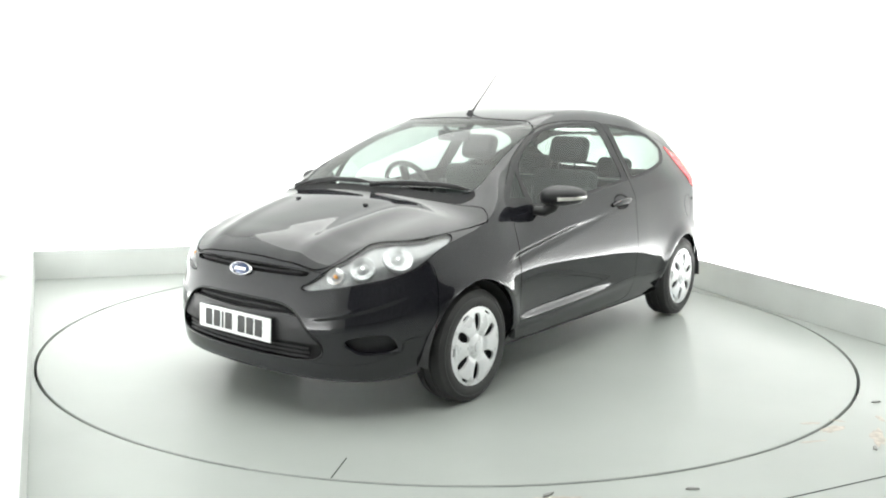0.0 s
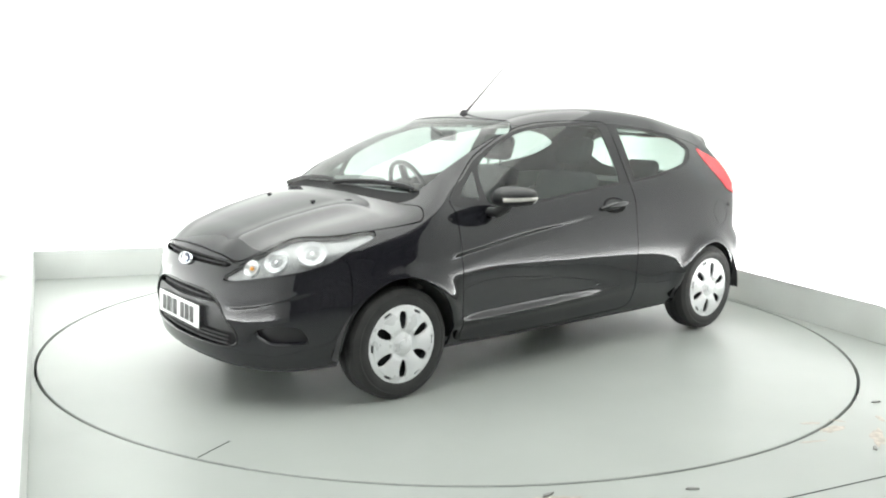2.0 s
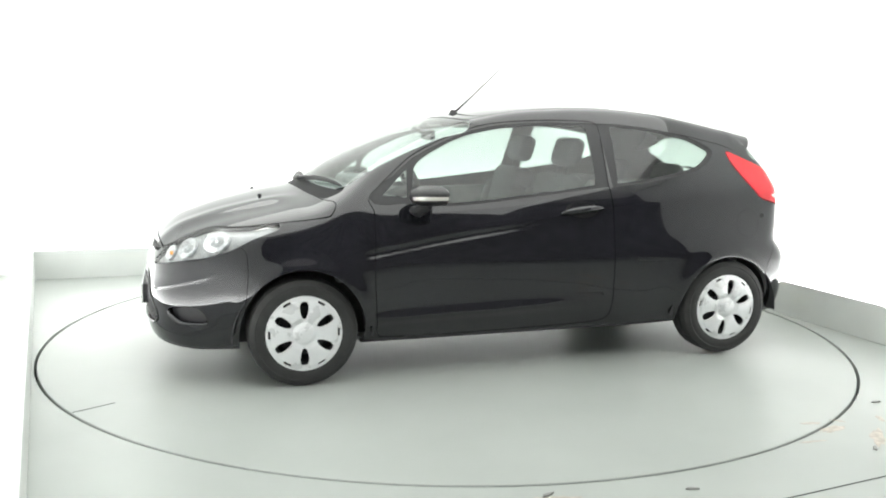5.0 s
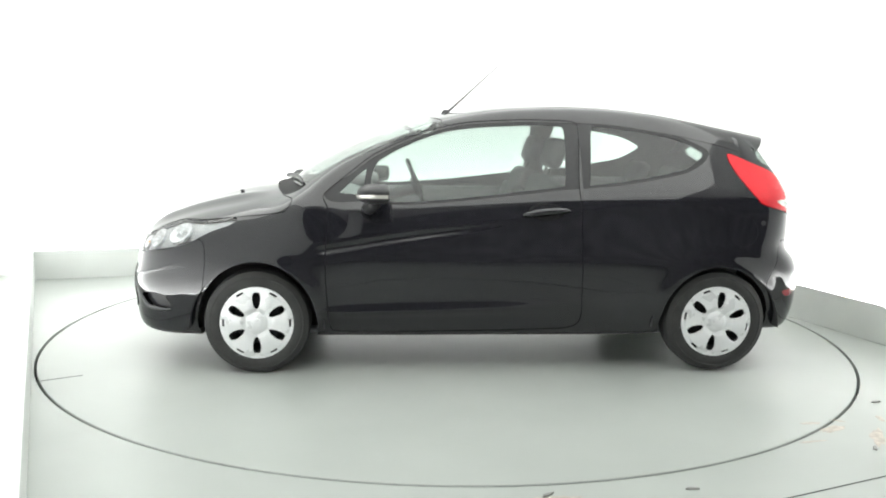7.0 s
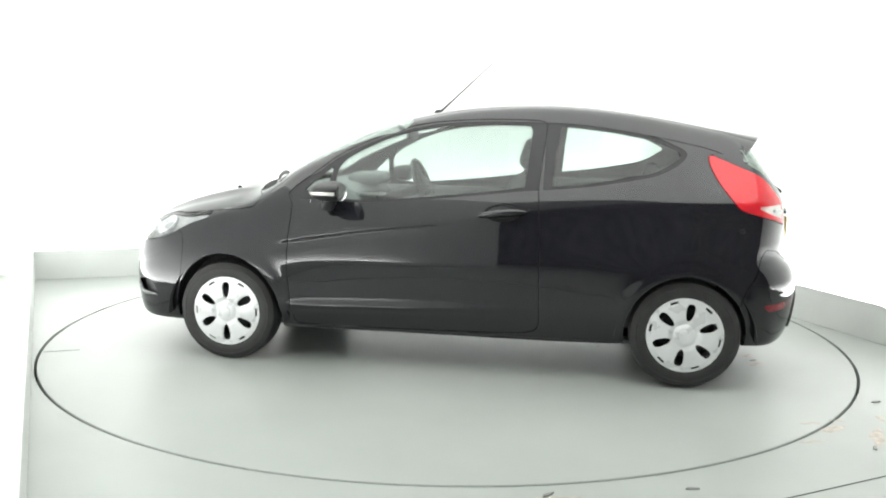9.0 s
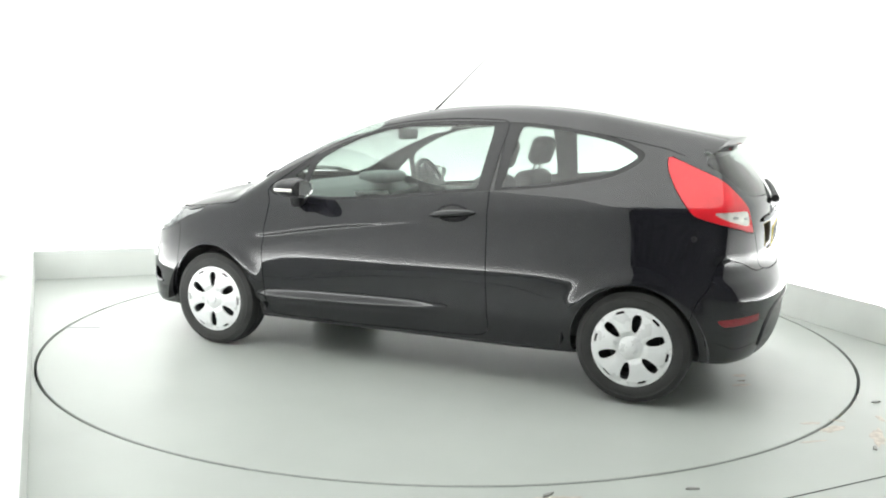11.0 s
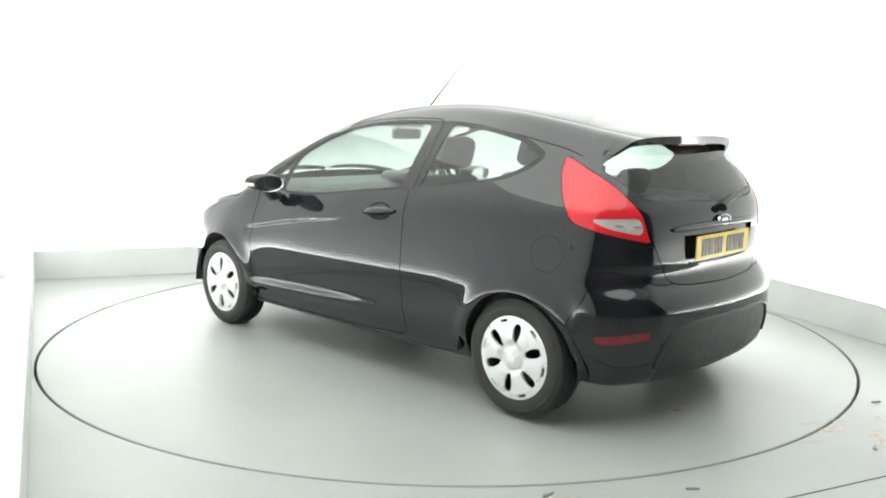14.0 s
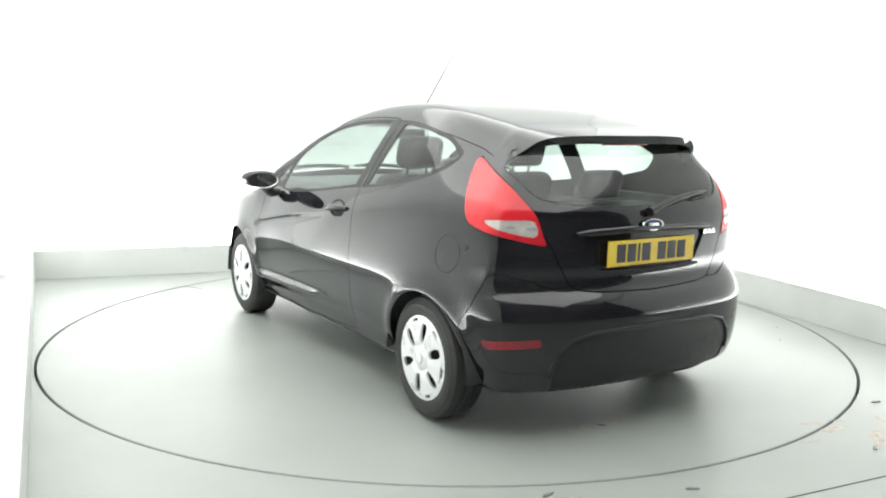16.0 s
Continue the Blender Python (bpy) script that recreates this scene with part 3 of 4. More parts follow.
def panel(labels, name, mat, parent, side=0, thick=0.012, push=0.0, label=""):
    """Make the named regions into one mesh: side 0 both halves in one, 1 left, -1 right. Its edges are folded inwards."""
    t = sheet.t[np.isin(sheet.l.astype(str), labels)]
    used = np.unique(t)
    remap = np.full(len(sheet.v), -1)
    remap[used] = np.arange(len(used))
    t = remap[t]
    v, n = sheet.v[used] + push * sheet.n[used], sheet.n[used]
    flip = np.array([1, -1, 1])
    # the grid runs so that its triangles need turning on the left half
    a, b, c = v[t[:, 0]], v[t[:, 1]], v[t[:, 2]]
    fn = np.cross(b - a, c - a)
    bad = (fn * n[t].sum(1)).sum(1) < 0
    t[bad] = t[bad][:, [0, 2, 1]]
    if side == -1:
        v, n, t = v * flip, n * flip, t[:, [0, 2, 1]]
    if side == 0:
        m = len(v)
        mirror = np.arange(m) + m
        seam = np.abs(v[:, 1]) < 1e-6
        mirror[seam] = np.arange(m)[seam]
        t = np.concatenate([t, mirror[t][:, [0, 2, 1]]])
        v, n = np.concatenate([v, v * flip]), np.concatenate([n, n * flip])
    faces = [tuple(int(i) for i in f) for f in t]
    if thick:
        count = {}
        for f in faces:
            for i, j in ((f[0], f[1]), (f[1], f[2]), (f[2], f[0])):
                count[(i, j)] = count.get((i, j), 0) + 1
        rim = [(i, j) for (i, j) in count if (j, i) not in count]
        vs, ns = list(v), list(n)
        for i, j in rim:
            e = v[j] - v[i]
            out = np.cross(e, n[i])
            out = out / max(np.linalg.norm(out), 1e-9)
            k = len(vs)
            vs += [v[i], v[j], v[j] - thick * n[j], v[i] - thick * n[i]]
            ns += [out] * 4
            faces.append((k + 1, k, k + 3, k + 2))
        v, n = vs, ns
    return mesh_object(name, v, faces, mat, parent, label, n)



def tyre_profile(r, w):
    h = w / 2
    return [(0.180, -h + 0.012), (0.190, -h + 0.004), (0.225, -h - 0.004), (r - 0.030, -h + 0.002), (r - 0.008, -h + 0.014), (r, -h + 0.034),
            (r + 0.001, -0.03), (r - 0.006, -0.028), (r - 0.006, -0.020), (r + 0.001, -0.018), (r + 0.001, 0.018), (r - 0.006, 0.020), (r - 0.006, 0.028),
            (r + 0.001, 0.03), (r, h - 0.034), (r - 0.008, h - 0.014), (r - 0.030, h - 0.002), (r - 0.034, h + 0.001), (r - 0.040, h - 0.001), (0.225, h + 0.004),
            (0.190, h - 0.004), (0.180, h - 0.012)]


def cover_height(r):
    """The wheel cover is gently domed, with a raised round hub."""
    return 0.010 - 0.42 * (r - 0.03) ** 2 * (r > 0.03) - 0.010 * math.exp(-((r - 0.062) / 0.014) ** 2) + 0.004 * math.exp(-(r / 0.05) ** 4)


def wheel_cover_mesh():
    """Six broad spokes with a long drop-shaped hole between each pair and a small slot near the rim."""
    nr, na = 48, 324
    rs = np.linspace(0.0, 0.194, nr)

    def hole(r, a):
        s = (a + math.pi / 6) % (math.pi / 3) - math.pi / 6
        lat = r * math.sin(s)
        c = (r - 0.121) / 0.046
        long_hole = abs(c) < 1 and abs(lat) < 0.0245 * (1 - c * c) ** 0.4 * (0.88 + 0.26 * c)
        s2 = a % (math.pi / 3) - math.pi / 6
        slot = 0.169 < r < 0.181 and abs(r * s2) < 0.021
        return long_hole or slot
    bm = bmesh.new()
    grid = []
    for r in rs:
        row = []
        for k in range(na):
            a = 2 * math.pi * k / na
            s = (a + math.pi / 6) % (math.pi / 3) - math.pi / 6
            rib = 0.005 * math.cos(3 * (a + math.pi / 6)) ** 2 * (0.06 < r < 0.17)
            row.append(bm.verts.new((r * math.cos(a), cover_height(r) + rib, r * math.sin(a))))
        grid.append(row)
    for i in range(nr - 1):
        for k in range(na):
            rm, am = (rs[i] + rs[i + 1]) / 2, 2 * math.pi * (k + 0.5) / na
            if hole(rm, am):
                continue
            bm.faces.new((grid[i][k], grid[i][(k + 1) % na], grid[i + 1][(k + 1) % na], grid[i + 1][k]))
    bmesh.ops.remove_doubles(bm, verts=bm.verts, dist=1e-6)
    rim = [e for e in bm.edges if len(e.link_faces) == 1]
    ext = bmesh.ops.extrude_edge_only(bm, edges=rim)
    bmesh.ops.translate(bm, verts=[v for v in ext["geom"] if isinstance(v, bmesh.types.BMVert)], vec=(0, -0.012, 0))
    bmesh.ops.delete(bm, geom=[v for v in bm.verts if not v.link_faces], context="VERTS")
    return bm


def wheel(parent, x, side, z, twist):
    """A steel wheel with its tyre and plastic cover; y of the axle points outwards."""
    r, w = 0.280, 0.175
    rim = part("wheel", lathe([(0.0, 0.02), (0.05, 0.02), (0.07, 0.0), (0.14, -0.02), (0.165, 0.0), (0.172, 0.05), (0.182, 0.062), (0.176, 0.066), (0.160, 0.05),
                               (0.150, -0.07), (0.182, -0.075)], 48), STEEL, parent, "steel wheel with a black tyre and silver plastic cover")
    part("tyre", lathe(tyre_profile(r, w), 96), RUBBER, rim, "black road tyre with moulded sidewall")
    cov = part("wheel_cover", wheel_cover_mesh(), SILVER, rim, "silver six-spoke plastic wheel cover with dark slots")
    cov.location = (0, 0.086, 0)
    hub = part("hub_cap", lathe([(0.0, 0.004), (0.022, 0.0035), (0.028, 0.001), (0.029, -0.004)], 40), SILVER, rim, "round silver hub badge")
    hub.location = (0, 0.103, 0)
    disc = part("brake_disc", lathe([(0.04, 0.03), (0.125, 0.03), (0.125, 0.012), (0.04, 0.012)], 48), STEEL, rim)
    disc.location = (0, -0.02, 0)
    for k in range(4):
        a = 2 * math.pi * (k + 0.5) / 4
        nut = part("wheel_nut", lathe([(0, 0.012), (0.009, 0.012), (0.010, 0.0), (0, 0.0)], 6), STEEL, rim)
        nut.location = (0.05 * math.cos(a), 0.02, 0.05 * math.sin(a))
    rim.matrix_basis = pose(x, side * 0.742, z, 0, 0, 0 if side > 0 else 180) @ pose(0, 0, 0, 0, twist, 0)
    return rim


def arch_liner(parent, x, side, z):
    bm = lathe([(0.355, -0.20), (0.355, 0.02)], 40, math.pi)
    bm2 = lathe([(0.0, -0.20), (0.355, -0.20)], 40, math.pi)
    ob = part("wheel_arch_liner", join(bm, bm2), SHELL, parent, "black plastic wheel arch liner")
    ob.matrix_basis = pose(x, side * 0.80, z - 0.02, 0, 0, 0 if side > 0 else 180)
    return ob


def plate_bars(parent, widths, height, gap, y_total):
    """Plain bars in place of the plate's characters; the plate lies in its own x, y plane."""
    x = -y_total / 2
    for w in widths:
        if w > 0:
            part("plate_bar", box(x, x + w, -height / 2, height / 2, 0.0005, 0.0022, 0.0005), INK, parent, "", False)
            x += w + gap
        else:
            x += -w


def number_plate(parent, m, mat, label):
    plate = part("number_plate", box(-0.26, 0.26, -0.0555, 0.0555, -0.006, 0.0, 0.002), mat, parent, label, False)
    plate.matrix_basis = m
    plate_bars(plate, (0.05, 0.05, 0.014, 0.05, -0.033, 0.05, 0.05, 0.05), 0.079, 0.011, 0.42)
    return plate


def oval_badge(parent, m, s=1.0):
    ring = lathe([(0.0, 0.004), (0.062, 0.004), (0.068, 0.0)], 48)
    b = part("badge", ring, BADGE, parent, "dark blue oval badge with a chrome rim")
    b.matrix_basis = m @ Matrix.Diagonal((s, s, 0.42 * s, 1))
    rim = part("badge_rim", lathe([(0.060, 0.004), (0.064, 0.0075), (0.070, 0.007), (0.073, 0.0), (0.060, 0.0)], 48), CHROME, b)
    part("badge_mark", box(-0.036, 0.036, 0.0041, 0.006, -0.016, 0.016, 0.001), CHROME, b)
    return b


def on_skin(x, y, z, d):
    """Where a ray from (x, y, z) towards d leaves the skin, and the outward normal there."""
    o, dd = np.array([[x, y, z]], float), np.array([d], float)
    dd /= np.linalg.norm(dd)
    q = shoot(o, dd)
    n = skin_normal(q)
    return Vector(q[0]), Vector(n[0])


def settle(p):
    """The nearest place on the skin."""
    q = np.array([p], float)
    for _ in range(6):
        q = q - skin(q)[:, None] * skin_normal(q)
    return Vector(q[0])


def frame_at(p, n, up=(0, 0, 1)):
    """A pose at p: its y axis along n, its z axis near up."""
    n = Vector(n).normalized()
    x = n.cross(Vector(up)).normalized()
    z = x.cross(n)
    m = Matrix((x, n, z)).transposed().to_4x4()
    m.translation = p
    return m


def mirror_unit(door, side):
    """Door mirror: a rounded housing on a foot, with a silver lamp strip and the glass behind."""
    def shell(grow):
        """A ball pressed into a wedge: flat behind, thin towards the tip, with a level lower edge."""
        bm = bmesh.new()
        bmesh.ops.create_uvsphere(bm, u_segments=40, v_segments=28, radius=1)
        keep = []
        for v in bm.verts:
            x, y, z = v.co
            keep.append(-0.40 < z < 0.05 and y > 0.05 and x > -0.5)
            x = max(x, -0.55)
            q = math.copysign(abs(z) ** 0.8, z)
            tall = 0.057 * (1 - 0.16 * y) * (1.0 if z > 0 else 0.86)
            v.co = (x * 0.105 - 0.012 * y, math.copysign(abs(y) ** 0.85, y) * 0.118, q * tall + 0.008 * y)
            v.co *= grow
        return bm, keep
    place = pose(0.612, 0.915, 0.972)
    flip = Matrix.Diagonal((1, side, 1, 1))
    bm, _ = shell(1.0)
    bm.transform(flip @ place)
    h = part("mirror_housing", bm, PLASTIC, door, "black door mirror housing")
    strip, keep = shell(1.02)
    bmesh.ops.delete(strip, geom=[v for v, k in zip(strip.verts[:], keep) if not k], context="VERTS")
    strip.transform(flip @ place)
    part("side_repeater", strip, MILKY, h, "clear side indicator strip")
    glass = lathe([(0.0, 0.0), (0.083, 0.0), (0.086, 0.004)], 32)
    glass.transform(pose(0.551, side * 0.918, 0.973, 0, 0, 90) @ Matrix.Diagonal((1.12, 1, 0.54, 1)))
    part("mirror_glass", glass, MIRROR, h, "mirror glass")
    foot = tube([(0.660, side * 0.775, 0.890), (0.652, side * 0.825, 0.888), (0.628, side * 0.862, 0.915), (0.618, side * 0.88, 0.948)],
                [0.030, 0.036, 0.038, 0.034], 14, 0.8)
    part("mirror_foot", foot, PLASTIC, h, "black mirror foot")


def door_handle(door, side):
    pts = []
    for k in range(9):
        x = -0.165 - 0.25 * k / 8
        z = 0.862 + 0.026 * k / 8
        q, n = on_skin(x, 0.3, z, (0, 1, 0))
        lift = 0.006 + 0.022 * math.sin(math.pi * (k + 0.0) / 8)
        p = q + n * lift
        pts.append((p.x, side * p.y, p.z))
    part("door_handle", tube(pts, [0.006, 0.015, 0.018, 0.019, 0.019, 0.019, 0.018, 0.015, 0.006], 12, 1.0), PAINT, door, "body-coloured pull handle")
    q, n = on_skin(-0.29, 0.3, 0.880, (0, 1, 0))
    # the cup is almost flat: the hollow's shade is put into its near-black colour
    cup = lathe([(0.0, -0.004), (0.070, -0.001), (0.092, 0.0014), (0.096, 0.0)], 32)
    cup.transform(frame_at(Vector((q.x, side * q.y, q.z)), (n.x, side * n.y, n.z)) @ Matrix.Diagonal((1.0, 1, 0.50, 1)))
    part("handle_cup", cup, GRILLE, door, "matt black shallow dish, coloured for the shade behind the handle")


def headlamp_inside(lens, side):
    """The silver bowl behind the lens with its round lamps."""
    panel(("headlight",), "lamp_bowl", LAMP_BOWL, lens, side, 0.0, -0.024, "silver lamp bowl")
    for (u, v, z, r) in ((1.662, 0.692, 0.748, 0.066), (1.800, 0.600, 0.708, 0.054), (1.886, 0.514, 0.671, 0.038)):
        q, n = on_skin(u - 0.5, 0.02, z, (0.5, v - 0.02, 0.0))
        p = q - n * 0.020
        m = frame_at(Vector((p.x, side * p.y, p.z)), (n.x, side * n.y, n.z))
        cupb = lathe([(0.008, -0.016), (r * 0.35, -0.012), (r * 0.36, -0.009), (r * 0.66, -0.002), (r * 0.68, 0.001), (r * 0.92, 0.007), (r, 0.009), (r + 0.003, 0.007),
                      (r + 0.004, -0.008)], 32)
        cupb.transform(m)
        part("lamp_reflector", cupb, REFLECTOR, lens, "round chrome lamp reflector")
        bulb = lathe([(0, 0.009), (0.008, 0.007), (0.010, 0.002), (0.009, -0.006)], 20)
        bulb.transform(m)
        part("bulb", bulb, AMBER if u > 1.85 else CHROME, lens, "lamp bulb")


def seat(parent, x, y, label):
    cush = part("front_seat", join(box(x - 0.05, x + 0.47, y - 0.25, y + 0.25, 0.36, 0.52, 0.06, None, 4),
                                   box(x - 0.02, x + 0.42, y - 0.22, y + 0.22, 0.2, 0.38, 0.02)), CLOTH, parent, label)
    lean = pose(x - 0.02, y, 0.50, 0, -17, 0)
    part("backrest", join(box(-0.075, 0.055, -0.235, 0.235, 0.0, 0.58, 0.055, lean, 4), box(-0.06, 0.085, -0.26, -0.17, 0.05, 0.46, 0.04, lean, 3),
                          box(-0.06, 0.085, 0.17, 0.26, 0.05, 0.46, 0.04, lean, 3)), CLOTH, cush, "charcoal cloth backrest")
    part("headrest", box(-0.055, 0.045, -0.135, 0.135, 0.625, 0.80, 0.045, lean, 4), CLOTH, cush, "charcoal padded headrest")
    for s in (-0.06, 0.06):
        part("headrest_post", tube([lean @ Vector((-0.005, s, 0.56)), lean @ Vector((-0.005, s, 0.65))], 0.007, 8), STEEL, cush)


def rear_bench(parent):
    b = part("rear_seat", box(-0.92, -0.45, -0.60, 0.60, 0.34, 0.50, 0.06, None, 4), CLOTH, parent, "charcoal cloth rear bench seat")
    lean = pose(-0.90, 0, 0.48, 0, -20, 0)
    part("bench_back", box(-0.09, 0.05, -0.60, 0.60, 0, 0.50, 0.05, lean, 4), CLOTH, b, "charcoal cloth bench backrest")
    for y in (-0.33, 0.33):
        part("headrest", box(-0.05, 0.04, y - 0.13, y + 0.13, 0.52, 0.67, 0.04, lean, 4), CLOTH, b, "charcoal padded headrest")


def cabin(car):
    seat(car, -0.17, 0.36, "charcoal cloth front passenger seat with headrest")
    seat(car, -0.17, -0.36, "charcoal cloth driver's seat with headrest")
    rear_bench(car)
    part("cabin_floor", box(-1.45, 1.05, -0.68, 0.68, 0.19, 0.21), CABIN, car, "dark cabin carpet")
    part("parcel_shelf", box(-1.62, -1.10, -0.60, 0.60, 0.925, 0.945, 0.008), CABIN, car, "grey parcel shelf")
    # dashboard: a rolled shape across the car
    prof = [(1.06, 0.93), (0.98, 0.965), (0.86, 0.965), (0.74, 0.935), (0.66, 0.87), (0.64, 0.78), (0.70, 0.60), (0.80, 0.50), (1.05, 0.50)]
    bm = slab(prof, -0.68, 0.68, 0.015)
    dash = part("dashboard", bm, CABIN, car, "dark grey moulded dashboard")
    part("instrument_hood", box(0.62, 0.85, -0.52, -0.20, 0.93, 1.005, 0.035, None, 4), CABIN, dash, "dark instrument hood")
    part("centre_console", box(0.55, 0.72, -0.13, 0.13, 0.55, 0.90, 0.03, None, 3), GLOSS_BLACK, dash, "gloss black centre stack")
    part("tunnel_console", box(-0.15, 0.62, -0.10, 0.10, 0.2, 0.44, 0.03, None, 3), CABIN, car, "dark centre tunnel console")
    # steering wheel on the right-hand side
    ring = bmesh.new()
    n, k = 40, 10
    vs = [[ring.verts.new(((0.182 + 0.016 * math.cos(b)) * math.cos(a), (0.182 + 0.016 * math.cos(b)) * math.sin(a), 0.016 * math.sin(b)))
           for b in [2 * math.pi * j / k for j in range(k)]] for a in [2 * math.pi * i / n for i in range(n)]]
    for i in range(n):
        for j in range(k):
            ring.faces.new((vs[i][j], vs[(i + 1) % n][j], vs[(i + 1) % n][(j + 1) % k], vs[i][(j + 1) % k]))
    spokes = join(ring, box(-0.04, 0.04, -0.17, 0.17, -0.012, 0.012, 0.008), box(-0.16, 0.0, -0.03, 0.03, -0.012, 0.012, 0.008),
                  box(-0.07, 0.06, -0.075, 0.075, -0.03, 0.022, 0.02, None, 3))
    spokes.transform(pose(0.36, -0.36, 0.92, 0, 68, 180))
    part("steering_wheel", spokes, PLASTIC, car, "black three-spoke steering wheel")
    part("steering_column", tube([(0.38, -0.36, 0.91), (0.75, -0.36, 0.79)], 0.035, 12), PLASTIC, car, "steering column")
    part("rear_view_mirror", join(box(0.35, 0.38, -0.12, 0.12, 1.235, 1.30, 0.015, None, 3), tube([(0.38, 0, 1.27), (0.46, 0, 1.315)], 0.012, 8)), PLASTIC, car,
         "black interior rear-view mirror")
    for s in (1, -1):
        part("sun_visor", box(0.08, 0.24, 0.12, 0.44, 1.315, 1.332, 0.007) if s > 0 else box(0.08, 0.24, -0.44, -0.12, 1.315, 1.332, 0.007), LINING, car,
             "pale sun visor")
        part("door_card", box(-0.46, 0.84, 0.70, 0.73, 0.28, 0.90, 0.01) if s > 0 else box(-0.46, 0.84, -0.73, -0.70, 0.28, 0.90, 0.01), CABIN, car, "dark door card")
        part("rear_side_trim", box(-1.40, -0.50, 0.665, 0.70, 0.28, 0.98, 0.01) if s > 0 else box(-1.40, -0.50, -0.70, -0.665, 0.28, 0.98, 0.01), CABIN, car, "dark side trim")


def wiper(parent, hinge, tip, mid_lift=0.02, name="wiper"):
    """A wiper arm and blade lying on the glass between two points, each given as (x, y)."""
    pts = []
    for k in range(9):
        f = k / 8
        x, y = hinge[0] + (tip[0] - hinge[0]) * f, hinge[1] + (tip[1] - hinge[1]) * f
        z = float(roof_z(np.array([x]), np.array([y]))[0])
        pts.append(Vector((x, y, z + 0.016 + mid_lift * math.sin(math.pi * f) * 0.4)))
    w = part(name, tube(pts[:6], [0.014, 0.012, 0.010, 0.009, 0.008, 0.006], 8), PLASTIC, parent, "black wiper arm")
    blade = [p - Vector((0, 0, 0.006)) for p in pts[1:]]
    part("wiper_blade", tube(blade, [0.004] + [0.009] * 6 + [0.004], 8, 1.4), PLASTIC, w, "black rubber wiper blade")
    return w


